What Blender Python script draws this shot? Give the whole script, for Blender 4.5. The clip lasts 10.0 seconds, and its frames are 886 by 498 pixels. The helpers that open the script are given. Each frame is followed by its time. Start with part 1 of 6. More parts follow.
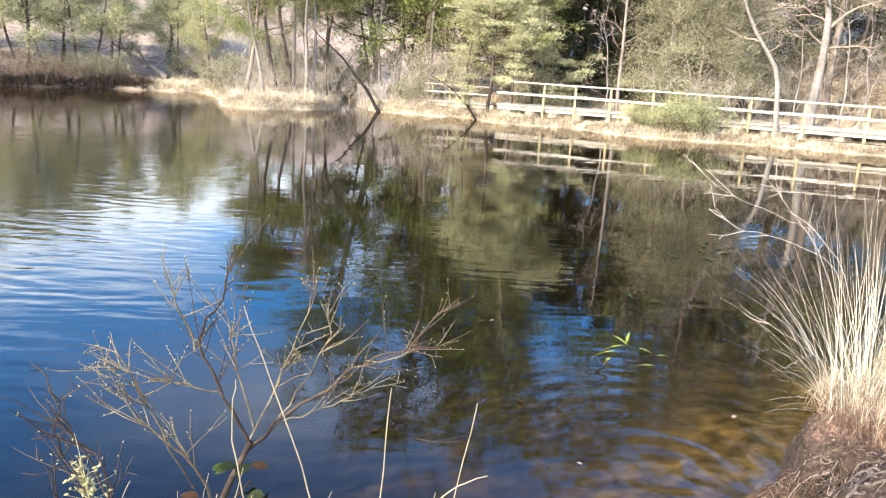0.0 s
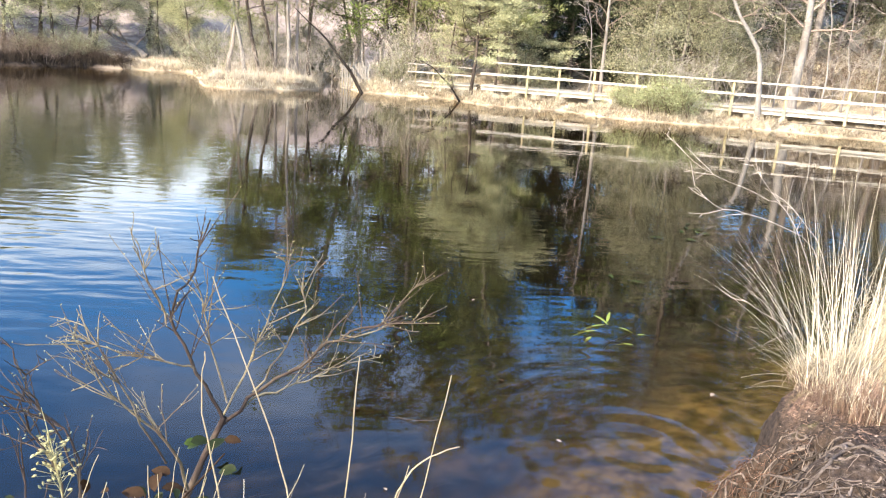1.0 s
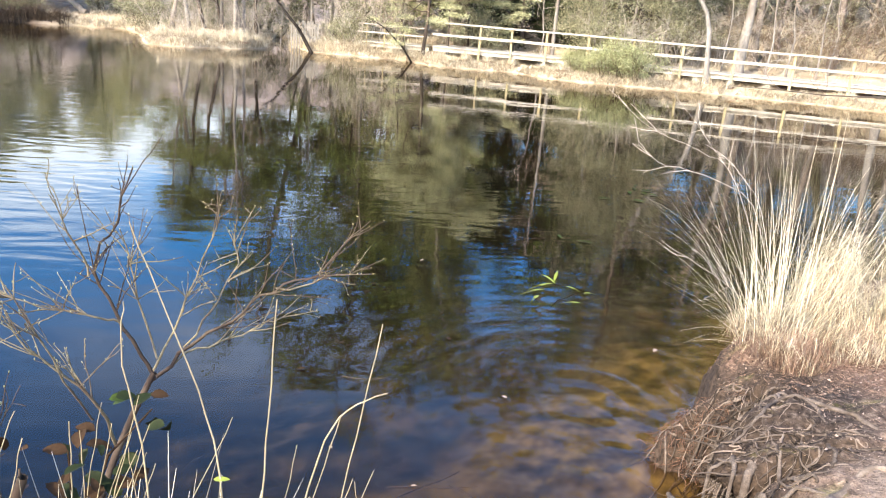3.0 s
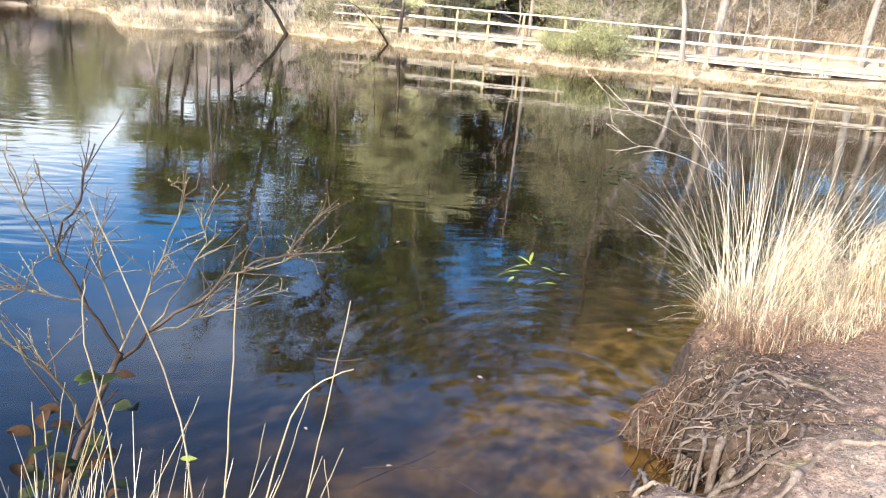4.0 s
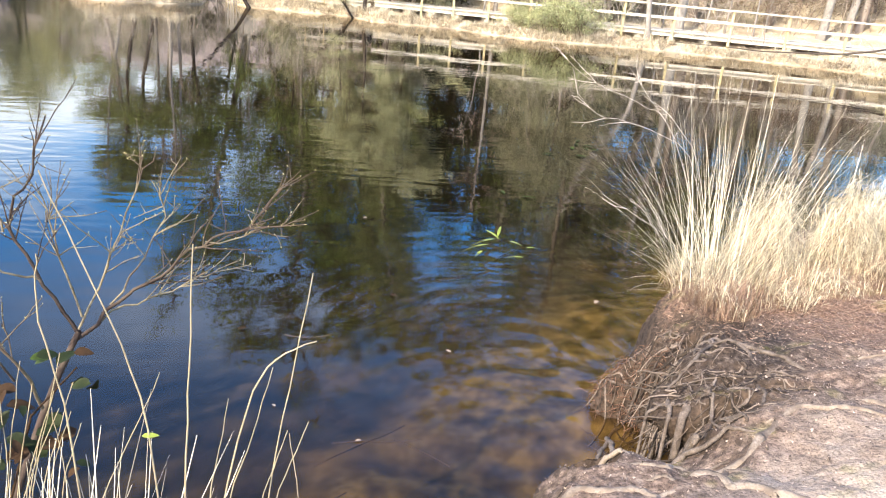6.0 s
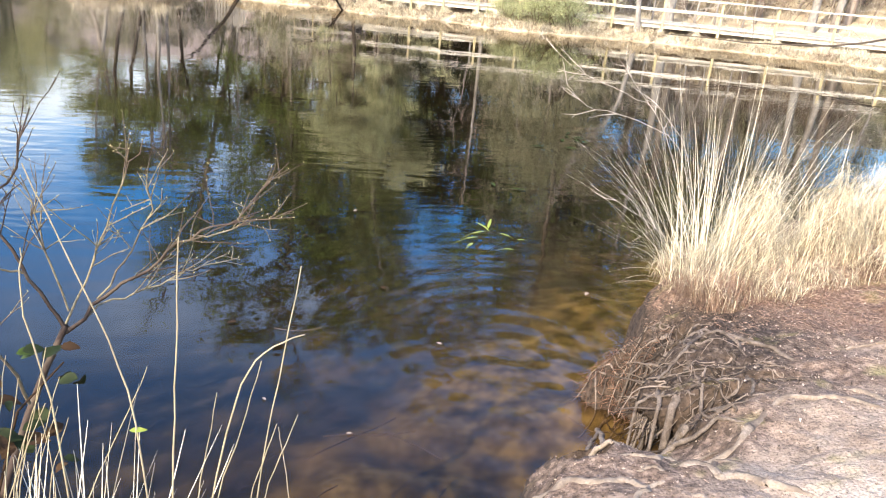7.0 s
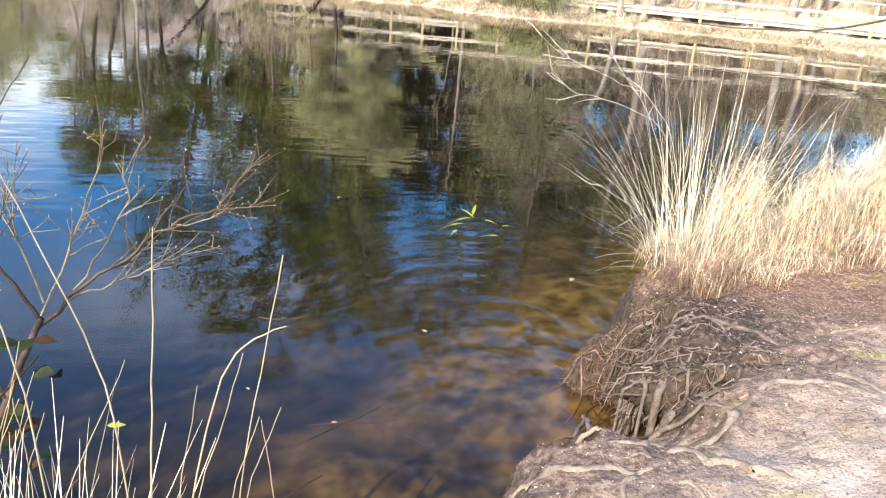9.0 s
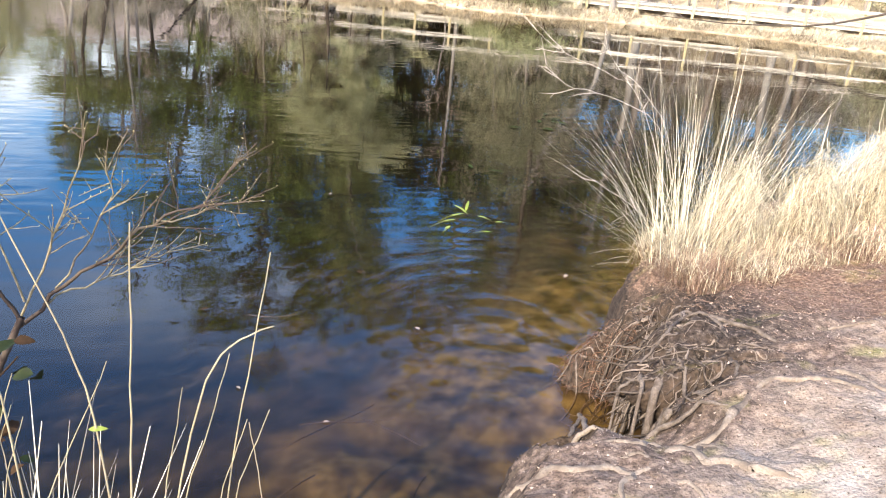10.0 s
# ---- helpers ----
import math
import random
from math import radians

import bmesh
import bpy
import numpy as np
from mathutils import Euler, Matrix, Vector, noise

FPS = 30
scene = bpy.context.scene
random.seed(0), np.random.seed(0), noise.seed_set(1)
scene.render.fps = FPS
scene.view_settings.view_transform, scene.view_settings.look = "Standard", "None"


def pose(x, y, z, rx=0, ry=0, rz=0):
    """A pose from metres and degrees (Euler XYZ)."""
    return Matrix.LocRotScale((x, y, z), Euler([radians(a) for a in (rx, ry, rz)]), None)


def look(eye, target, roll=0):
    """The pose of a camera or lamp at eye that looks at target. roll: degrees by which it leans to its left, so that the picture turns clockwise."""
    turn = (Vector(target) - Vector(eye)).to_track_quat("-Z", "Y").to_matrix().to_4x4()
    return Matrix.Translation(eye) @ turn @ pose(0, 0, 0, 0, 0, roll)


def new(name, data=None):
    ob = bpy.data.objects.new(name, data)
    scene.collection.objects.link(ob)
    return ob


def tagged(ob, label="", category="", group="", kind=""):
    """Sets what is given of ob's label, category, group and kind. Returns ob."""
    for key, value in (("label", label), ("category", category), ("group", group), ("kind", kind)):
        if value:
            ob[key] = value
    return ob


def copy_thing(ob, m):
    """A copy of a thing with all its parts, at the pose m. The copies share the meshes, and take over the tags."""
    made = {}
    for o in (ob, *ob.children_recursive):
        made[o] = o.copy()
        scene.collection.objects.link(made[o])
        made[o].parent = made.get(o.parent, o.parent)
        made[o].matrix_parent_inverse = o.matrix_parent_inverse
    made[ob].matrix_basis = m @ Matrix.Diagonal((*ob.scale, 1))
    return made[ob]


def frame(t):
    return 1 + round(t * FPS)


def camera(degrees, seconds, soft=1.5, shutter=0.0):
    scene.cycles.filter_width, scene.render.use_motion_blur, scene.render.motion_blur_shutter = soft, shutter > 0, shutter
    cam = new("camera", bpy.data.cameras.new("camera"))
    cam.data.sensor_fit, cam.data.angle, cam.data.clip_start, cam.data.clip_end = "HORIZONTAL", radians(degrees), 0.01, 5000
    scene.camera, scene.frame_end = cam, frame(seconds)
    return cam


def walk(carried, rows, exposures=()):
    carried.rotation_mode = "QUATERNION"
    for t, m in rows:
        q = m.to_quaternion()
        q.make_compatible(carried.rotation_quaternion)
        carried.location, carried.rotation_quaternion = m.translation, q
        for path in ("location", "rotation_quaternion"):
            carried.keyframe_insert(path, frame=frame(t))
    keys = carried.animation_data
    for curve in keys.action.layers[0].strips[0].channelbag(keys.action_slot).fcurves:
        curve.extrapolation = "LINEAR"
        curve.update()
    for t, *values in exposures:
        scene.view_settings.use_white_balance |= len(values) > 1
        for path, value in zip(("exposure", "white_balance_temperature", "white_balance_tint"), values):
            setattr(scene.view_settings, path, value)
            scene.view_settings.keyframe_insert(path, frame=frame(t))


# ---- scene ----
# ---- camera and path ----
cam = camera(60.14, 10.0, soft=1.2)
ROWS = [
    (0.0, 0.000, 0.000, 2.310, 0.00, -14.21, 3.49),
    (0.5, 0.012, 0.007, 2.294, -0.59, -14.73, 3.67),
    (1.0, 0.023, 0.015, 2.282, -1.34, -15.44, 3.93),
    (1.5, 0.034, 0.018, 2.275, -2.19, -16.05, 4.14),
    (2.0, 0.046, 0.024, 2.265, -3.14, -16.62, 4.39),
    (2.5, 0.060, 0.033, 2.251, -4.16, -17.25, 4.63),
    (4.0, 0.097, 0.042, 2.223, -6.97, -18.95, 5.11),
    (4.5, 0.105, 0.042, 2.215, -7.77, -19.42, 5.19),
    (5.0, 0.109, 0.046, 2.209, -8.47, -19.84, 5.23),
    (5.5, 0.110, 0.049, 2.208, -9.08, -20.20, 5.25),
    (7.0, 0.116, 0.055, 2.205, -10.36, -20.99, 5.32),
    (7.5, 0.119, 0.058, 2.204, -10.70, -21.20, 5.32),
    (8.0, 0.119, 0.061, 2.203, -11.04, -21.40, 5.39),
    (8.5, 0.121, 0.072, 2.198, -11.35, -21.63, 5.40),
    (9.0, 0.120, 0.088, 2.195, -11.72, -21.89, 5.41),
    (9.5, 0.121, 0.108, 2.189, -11.98, -22.06, 5.45),
    (10.0, 0.128, 0.136, 2.175, -12.33, -22.11, 5.50),
]


def eye_pose(x, y, z, yaw, pitch, roll):
    a, b = radians(yaw), radians(pitch)
    way = Vector((-math.sin(a) * math.cos(b), math.cos(a) * math.cos(b), math.sin(b)))
    return look((x, y, z), Vector((x, y, z)) + way * 10, roll)


walk(cam, [(r[0], eye_pose(*r[1:])) for r in ROWS], exposures=[(0.0, 1.40, 7050, 9), (10.0, 1.36, 7100, 9)])

# ---- daylight ----
SUN_TO = Vector((-0.62, -0.62, 0.62)).normalized()
world = bpy.data.worlds.new("world")
scene.world = world
world.use_nodes = True
wn = world.node_tree
sky = wn.nodes.new("ShaderNodeTexSky")
sky.sky_type, sky.sun_disc = "NISHITA", False
sky.sun_elevation = math.asin(SUN_TO.z)
sky.sun_rotation = math.atan2(SUN_TO.x, SUN_TO.y)
sky.air_density, sky.dust_density, sky.ozone_density = 1.0, 2.0, 2.0
deep = wn.nodes.new("ShaderNodeHueSaturation")
deep.inputs["Hue"].default_value = 0.507
deep.inputs["Saturation"].default_value, deep.inputs["Value"].default_value = 1.66, 2.1
wn.links.new(sky.outputs[0], deep.inputs["Color"])
# thin fair-weather cloud
where = wn.nodes.new("ShaderNodeTexCoord")
squash = wn.nodes.new("ShaderNodeMapping")
squash.inputs["Scale"].default_value, squash.inputs["Location"].default_value = (1.3, 1.3, 4.0), (2.6, 0.9, 0.3)
wisps = wn.nodes.new("ShaderNodeTexNoise")
wisps.inputs["Scale"].default_value, wisps.inputs["Detail"].default_value = 1.7, 5
cover = wn.nodes.new("ShaderNodeMapRange")
cover.inputs[1].default_value, cover.inputs[2].default_value = 0.33, 0.52
cover.inputs[3].default_value, cover.inputs[4].default_value = 0.05, 0.72
veil = wn.nodes.new("ShaderNodeMix")
veil.data_type = "RGBA"
veil.inputs[7].default_value = (10.6, 11.2, 11.9, 1)
wn.links.new(where.outputs["Generated"], squash.inputs["Vector"])
wn.links.new(squash.outputs[0], wisps.inputs["Vector"])
# cloud gathers towards the horizon
split = wn.nodes.new("ShaderNodeSeparateXYZ")
wn.links.new(where.outputs["Generated"], split.inputs[0])
gather = wn.nodes.new("ShaderNodeMath")
gather.operation = "MULTIPLY_ADD"
gather.inputs[1].default_value = -0.50
wn.links.new(split.outputs[2], gather.inputs[0])
wn.links.new(wisps.outputs["Fac"], gather.inputs[2])
wn.links.new(gather.outputs[0], cover.inputs[0])
wn.links.new(cover.outputs[0], veil.inputs[0])
wn.links.new(deep.outputs[0], veil.inputs[6])
# a thin broken layer higher up
high = wn.nodes.new("ShaderNodeTexNoise")
high.inputs["Scale"].default_value, high.inputs["Detail"].default_value = 2.6, 5
shift = wn.nodes.new("ShaderNodeMapping")
shift.inputs["Location"].default_value = (0.4, 3.1, 1.7)
wn.links.new(where.outputs["Generated"], shift.inputs["Vector"])
wn.links.new(shift.outputs[0], high.inputs["Vector"])
thin, aloft = wn.nodes.new("ShaderNodeMapRange"), wn.nodes.new("ShaderNodeMapRange")
thin.inputs[1].default_value, thin.inputs[2].default_value, thin.inputs[4].default_value = 0.40, 0.66, 0.42
aloft.inputs[1].default_value, aloft.inputs[2].default_value = 0.33, 0.44
wn.links.new(high.outputs["Fac"], thin.inputs[0])
wn.links.new(split.outputs[2], aloft.inputs[0])
layer, clearing = wn.nodes.new("ShaderNodeMath"), wn.nodes.new("ShaderNodeMath")
layer.operation = clearing.operation = "MULTIPLY"
upper = wn.nodes.new("ShaderNodeMapRange")
upper.inputs[1].default_value, upper.inputs[2].default_value, upper.inputs[3].default_value, upper.inputs[4].default_value = 0.42, 0.51, 1.0, 0.0
wn.links.new(split.outputs[2], upper.inputs[0])
wn.links.new(aloft.outputs[0], clearing.inputs[0])
wn.links.new(upper.outputs[0], clearing.inputs[1])
wn.links.new(thin.outputs[0], layer.inputs[0])
wn.links.new(clearing.outputs[0], layer.inputs[1])
veil_high = wn.nodes.new("ShaderNodeMix")
veil_high.data_type = "RGBA"
veil_high.inputs[7].default_value = (10.6, 11.0, 11.9, 1)
wn.links.new(layer.outputs[0], veil_high.inputs[0])
wn.links.new(veil.outputs[2], veil_high.inputs[6])
wn.links.new(veil_high.outputs[2], wn.nodes["Background"].inputs[0])
wn.nodes["Background"].inputs[1].default_value = 0.112
sun_data = bpy.data.lights.new("sun", "SUN")
sun_data.energy, sun_data.angle, sun_data.color = 3.9, radians(0.53), (1.0, 0.955, 0.87)
sun = new("sun", sun_data)
sun.matrix_world = look((0, 0, 30), Vector((0, 0, 30)) - SUN_TO)


# ---- materials ----
def material(name, base, rough=0.8, spec=0.3, noise_scale=8.0, vary=0.35, tint=None, bump=0.0, bump_scale=None, stretch=(1, 1, 1), fine=6.0, by_piece=0.0, translucent=0.0):
    """Two scales of noise between darker and lighter shades of base (and tint), with bump."""
    m = bpy.data.materials.new(name)
    m.use_nodes = True
    t = m.node_tree
    n, l = t.nodes, t.links
    bsdf = n["Principled BSDF"]
    bsdf.inputs["Roughness"].default_value = rough
    bsdf.inputs["Specular IOR Level"].default_value = spec
    tc = n.new("ShaderNodeTexCoord")
    mp = n.new("ShaderNodeMapping")
    mp.inputs["Scale"].default_value = stretch
    l.new(tc.outputs["Object"], mp.inputs["Vector"])
    big, small = n.new("ShaderNodeTexNoise"), n.new("ShaderNodeTexNoise")
    big.inputs["Scale"].default_value, small.inputs["Scale"].default_value = noise_scale, noise_scale * fine
    big.inputs["Detail"].default_value, small.inputs["Detail"].default_value = 4, 5
    for k in (big, small):
        l.new(mp.outputs[0], k.inputs["Vector"])
    dark = [c * (1 - vary) for c in base]
    lite = [min(1, c * (1 + vary)) for c in base]
    ramp = n.new("ShaderNodeValToRGB")
    ramp.color_ramp.elements[0].position, ramp.color_ramp.elements[1].position = 0.3, 0.7
    ramp.color_ramp.elements[0].color, ramp.color_ramp.elements[1].color = (*dark, 1), (*lite, 1)
    mixf = n.new("ShaderNodeMath")
    mixf.operation = "MULTIPLY_ADD"
    mixf.inputs[1].default_value = 0.5
    half = n.new("ShaderNodeMath")
    half.operation = "MULTIPLY"
    half.inputs[1].default_value = 0.5
    l.new(big.outputs["Fac"], half.inputs[0])
    l.new(small.outputs["Fac"], mixf.inputs[0])
    l.new(half.outputs[0], mixf.inputs[2])
    l.new(mixf.outputs[0], ramp.inputs[0])
    out = ramp.outputs[0]
    if tint:
        mx = n.new("ShaderNodeMix")
        mx.data_type = "RGBA"
        mx.inputs[7].default_value = (*tint, 1)
        r2 = n.new("ShaderNodeValToRGB")
        r2.color_ramp.elements[0].position, r2.color_ramp.elements[1].position = 0.45, 0.65
        n3 = n.new("ShaderNodeTexNoise")
        n3.inputs["Scale"].default_value = noise_scale * 0.6
        off = n.new("ShaderNodeVectorMath")
        off.inputs[1].default_value = (7.3, 2.1, 4.4)
        l.new(mp.outputs[0], off.inputs[0])
        l.new(off.outputs[0], n3.inputs["Vector"])
        l.new(n3.outputs["Fac"], r2.inputs[0])
        l.new(r2.outputs[0], mx.inputs[0])
        l.new(out, mx.inputs[6])
        out = mx.outputs[2]
    if by_piece:
        geo = n.new("ShaderNodeNewGeometry")
        hsv = n.new("ShaderNodeHueSaturation")
        mr = n.new("ShaderNodeMapRange")
        mr.inputs[3].default_value, mr.inputs[4].default_value = 1 - by_piece, 1 + by_piece
        l.new(geo.outputs["Random Per Island"], mr.inputs[0])
        l.new(mr.outputs[0], hsv.inputs["Value"])
        l.new(out, hsv.inputs["Color"])
        out = hsv.outputs[0]
    l.new(out, bsdf.inputs["Base Color"])
    if bump:
        b = n.new("ShaderNodeBump")
        b.inputs["Strength"].default_value, b.inputs["Distance"].default_value = 1.0, bump
        l.new(mixf.outputs[0], b.inputs["Height"])
        l.new(b.outputs[0], bsdf.inputs["Normal"])
    if translucent:
        tr, ms = n.new("ShaderNodeBsdfTranslucent"), n.new("ShaderNodeMixShader")
        ms.inputs[0].default_value = translucent
        l.new(out, tr.inputs[0])
        l.new(bsdf.outputs[0], ms.inputs[1])
        l.new(tr.outputs[0], ms.inputs[2])
        l.new(ms.outputs[0], n["Material Output"].inputs[0])
    return m


M_PINE_BARK = material("pine_bark", (0.19, 0.15, 0.125), 0.9, 0.15, 3.0, 0.5, tint=(0.29, 0.25, 0.22), bump=0.02, stretch=(1, 1, 0.35))
M_PALE_BARK = material("pale_bark", (0.245, 0.222, 0.20), 0.85, 0.15, 2.5, 0.45, tint=(0.17, 0.145, 0.125), bump=0.01, stretch=(1, 1, 0.5))
M_DARK_BARK = material("dark_bark", (0.085, 0.066, 0.052), 0.9, 0.1, 4.0, 0.4, bump=0.01, stretch=(1, 1, 0.4))
M_TWIG = material("twig", (0.27, 0.21, 0.17), 0.85, 0.1, 1.2, 0.4, by_piece=0.4)
M_PALE_TWIG = material("pale_twig", (0.46, 0.40, 0.34), 0.85, 0.1, 1.2, 0.3, by_piece=0.3)
M_BUSH_BARK = material("bush_bark", (0.055, 0.038, 0.03), 0.7, 0.15, 9.0, 0.45, tint=(0.105, 0.08, 0.057), bump=0.002)
M_BLACK_WOOD = material("black_wet_wood", (0.013, 0.010, 0.008), 0.8, 0.12, 6.0, 0.5, tint=(0.03, 0.024, 0.02), bump=0.006)
M_DARK_SCRUB = material("dark_scrub", (0.10, 0.075, 0.056), 0.9, 0.1, 1.0, 0.4, by_piece=0.6)
M_SHOOT = material("pale_shoot", (0.19, 0.155, 0.095), 0.65, 0.2, 14.0, 0.6, tint=(0.085, 0.06, 0.042))
M_BUD = material("bud", (0.33, 0.29, 0.14), 0.75, 0.15, 30.0, 0.3, by_piece=0.3)
M_CATKIN = material("catkin", (0.33, 0.30, 0.15), 0.8, 0.15, 60.0, 0.4, by_piece=0.4)
M_NEEDLE = material("pine_needles", (0.18, 0.20, 0.068), 0.7, 0.1, 0.7, 0.35, by_piece=0.6, translucent=0.14)
M_NEEDLE_DEEP = material("deep_green_needles", (0.125, 0.155, 0.045), 0.7, 0.1, 0.45, 0.7, by_piece=0.7, translucent=0.1)
M_CRUMB = material("soil_crumb", (0.22, 0.17, 0.14), 0.9, 0.1, 20.0, 0.4, by_piece=0.9)
M_NEEDLE_LIGHT = material("light_needles", (0.215, 0.23, 0.09), 0.7, 0.1, 0.5, 0.55, by_piece=0.65, translucent=0.14)
M_NEEDLE_GREY = material("grey_green_needles", (0.27, 0.26, 0.165), 0.7, 0.1, 0.7, 0.4, by_piece=0.65, translucent=0.12)
M_NEEDLE_PALE = material("pale_needles", (0.41, 0.405, 0.235), 0.7, 0.1, 0.7, 0.35, by_piece=0.6, translucent=0.14)
M_SUNK = material("waterlogged_wood", (0.10, 0.075, 0.05), 0.8, 0.2, 9.0, 0.4)
M_SHADE_EVERGREEN = material("shade_dark_leaves", (0.03, 0.04, 0.016), 0.6, 0.1, 0.9, 0.3, by_piece=0.5, translucent=0.1)
M_SHRUB_LEAF = material("shrub_leaves", (0.33, 0.34, 0.18), 0.6, 0.3, 1.5, 0.3, by_piece=0.4, translucent=0.2)
M_DRY_GRASS = material("dry_grass", (0.60, 0.53, 0.41), 0.8, 0.1, 1.0, 0.35, by_piece=0.5, translucent=0.15)
M_TUFT = material("tussock_straw", (0.62, 0.55, 0.41), 0.6, 0.3, 2.0, 0.2, by_piece=0.8, translucent=0.12)
M_THATCH = material("brown_thatch", (0.25, 0.165, 0.12), 0.85, 0.15, 6.0, 0.3, by_piece=0.5)
M_STRAW = material("straw", (0.31, 0.255, 0.16), 0.65, 0.2, 6.0, 0.4, by_piece=0.3)
M_TIMBER = material("weathered_timber", (0.47, 0.43, 0.37), 0.85, 0.15, 2.0, 0.3, bump=0.003, stretch=(1, 1, 1), by_piece=0.25)
M_POST = material("yellowed_post_timber", (0.44, 0.37, 0.22), 0.85, 0.15, 3.0, 0.3, bump=0.003, stretch=(1, 1, 0.2))
M_UNDER = material("dark_joist_timber", (0.12, 0.09, 0.06), 0.9, 0.2, 3.0, 0.3)
M_ROOT = material("root_bark", (0.135, 0.108, 0.09), 0.95, 0.04, 26.0, 0.6, tint=(0.075, 0.057, 0.046), bump=0.006)
M_WORN_ROOT = material("worn_root", (0.235, 0.188, 0.15), 0.95, 0.04, 20.0, 0.5, tint=(0.14, 0.108, 0.086), bump=0.006)
M_ROOTLET = material("rootlet_bark", (0.115, 0.09, 0.074), 0.95, 0.04, 14.0, 0.5, by_piece=0.8)
M_FIBRE = material("root_fibre", (0.12, 0.068, 0.046), 0.9, 0.08, 9.0, 0.35, by_piece=0.7)
M_LEAF_GREEN = material("green_leaf", (0.035, 0.055, 0.012), 0.55, 0.12, 20.0, 0.4, by_piece=0.3, translucent=0.1)
M_LEAF_YELLOW = material("yellow_green_leaf", (0.24, 0.29, 0.05), 0.4, 0.4, 20.0, 0.2, by_piece=0.2, translucent=0.3)
M_LEAF_DARK = material("dark_leaf", (0.016, 0.022, 0.008), 0.55, 0.12, 20.0, 0.4, by_piece=0.4, translucent=0.05)
M_LEAF_BROWN = material("brown_leaf", (0.035, 0.02, 0.011), 0.8, 0.08, 20.0, 0.4, by_piece=0.4)
M_CHIP = material("litter_chip", (0.27, 0.205, 0.15), 0.8, 0.2, 20.0, 0.3, by_piece=0.5)
M_SHORT_STRAW = material("short_straw", (0.57, 0.485, 0.34), 0.7, 0.25, 5.0, 0.4, by_piece=0.65, translucent=0.12)
M_OLD_TIMBER = material("old_grey_timber", (0.25, 0.225, 0.195), 0.85, 0.2, 3.0, 0.3, bump=0.003)
M_HEATH = material("brown_heath", (0.13, 0.092, 0.062), 0.9, 0.1, 0.8, 0.35, by_piece=0.4)


def ground_material():
    m = bpy.data.materials.new("ground")
    m.use_nodes = True
    n, l = m.node_tree.nodes, m.node_tree.links
    bsdf = n["Principled BSDF"]
    bsdf.inputs["Roughness"].default_value, bsdf.inputs["Specular IOR Level"].default_value = 0.9, 0.15
    geo = n.new("ShaderNodeNewGeometry")

    def nz(scale, detail=5, shift=(0, 0, 0)):
        v, k = n.new("ShaderNodeVectorMath"), n.new("ShaderNodeTexNoise")
        v.inputs[1].default_value = shift
        l.new(geo.outputs["Position"], v.inputs[0])
        l.new(v.outputs[0], k.inputs["Vector"])
        k.inputs["Scale"].default_value, k.inputs["Detail"].default_value = scale, detail
        return k.outputs["Fac"]

    def ramp(src, *stops):
        r = n.new("ShaderNodeValToRGB")
        while len(r.color_ramp.elements) < len(stops):
            r.color_ramp.elements.new(0.5)
        for e, (p, c) in zip(r.color_ramp.elements, stops):
            e.position, e.color = p, (*c, 1) if not isinstance(c, float) else (c, c, c, 1)
        l.new(src, r.inputs[0])
        return r.outputs[0]

    def mix(f, a, b):
        k = n.new("ShaderNodeMix")
        k.data_type = "RGBA"
        l.new(f, k.inputs[0])
        l.new(a, k.inputs[6])
        l.new(b, k.inputs[7])
        return k.outputs[2]

    def mapped(src, a, b):
        k = n.new("ShaderNodeMapRange")
        k.inputs[1].default_value, k.inputs[2].default_value = a, b
        l.new(src, k.inputs[0])
        return k.outputs[0]

    xyz = n.new("ShaderNodeSeparateXYZ")
    l.new(geo.outputs["Position"], xyz.inputs[0])
    # near bank: pale trodden sand with darker peat patches and moss
    sand = ramp(nz(9), (0.3, (0.25, 0.19, 0.145)), (0.5, (0.40, 0.32, 0.255)), (0.7, (0.54, 0.45, 0.365)))
    peat = ramp(nz(28, 6), (0.3, (0.07, 0.047, 0.036)), (0.5, (0.17, 0.118, 0.09)), (0.72, (0.30, 0.22, 0.17)))
    near = mix(ramp(nz(2.2, 7, (3, 1, 0)), (0.50, 0.0), (0.72, 0.55)), sand, peat)
    # peat strip round the roots and below the tussocks, also painting in tree shade
    strip = n.new("ShaderNodeMath")
    strip.operation = "MULTIPLY_ADD"
    strip.inputs[1].default_value, strip.inputs[2].default_value = 0.55, -0.25
    l.new(xyz.outputs[0], strip.inputs[0])
    dy = n.new("ShaderNodeMath")
    dy.operation = "SUBTRACT"
    l.new(xyz.outputs[1], dy.inputs[0])
    l.new(strip.outputs[0], dy.inputs[1])
    wob = n.new("ShaderNodeMath")
    wob.operation = "MULTIPLY_ADD"
    wob.inputs[1].default_value = 1.0
    l.new(nz(2.5, 6, (5, 5, 0)), wob.inputs[0])
    l.new(dy.outputs[0], wob.inputs[2])
    peat_and_shade = mapped(wob.outputs[0], 1.38, 2.05)
    near = mix(peat_and_shade, near, peat)
    # reddish matted litter below the tussocks
    brow = n.new("ShaderNodeMath")
    brow.operation = "MULTIPLY_ADD"
    brow.inputs[1].default_value = 0.5
    l.new(xyz.outputs[0], brow.inputs[0])
    l.new(wob.outputs[0], brow.inputs[2])
    edge = n.new("ShaderNodeMath")
    edge.operation = "MULTIPLY_ADD"
    edge.inputs[1].default_value = 0.55
    l.new(xyz.outputs[0], edge.inputs[0])
    l.new(brow.outputs[0], edge.inputs[2])
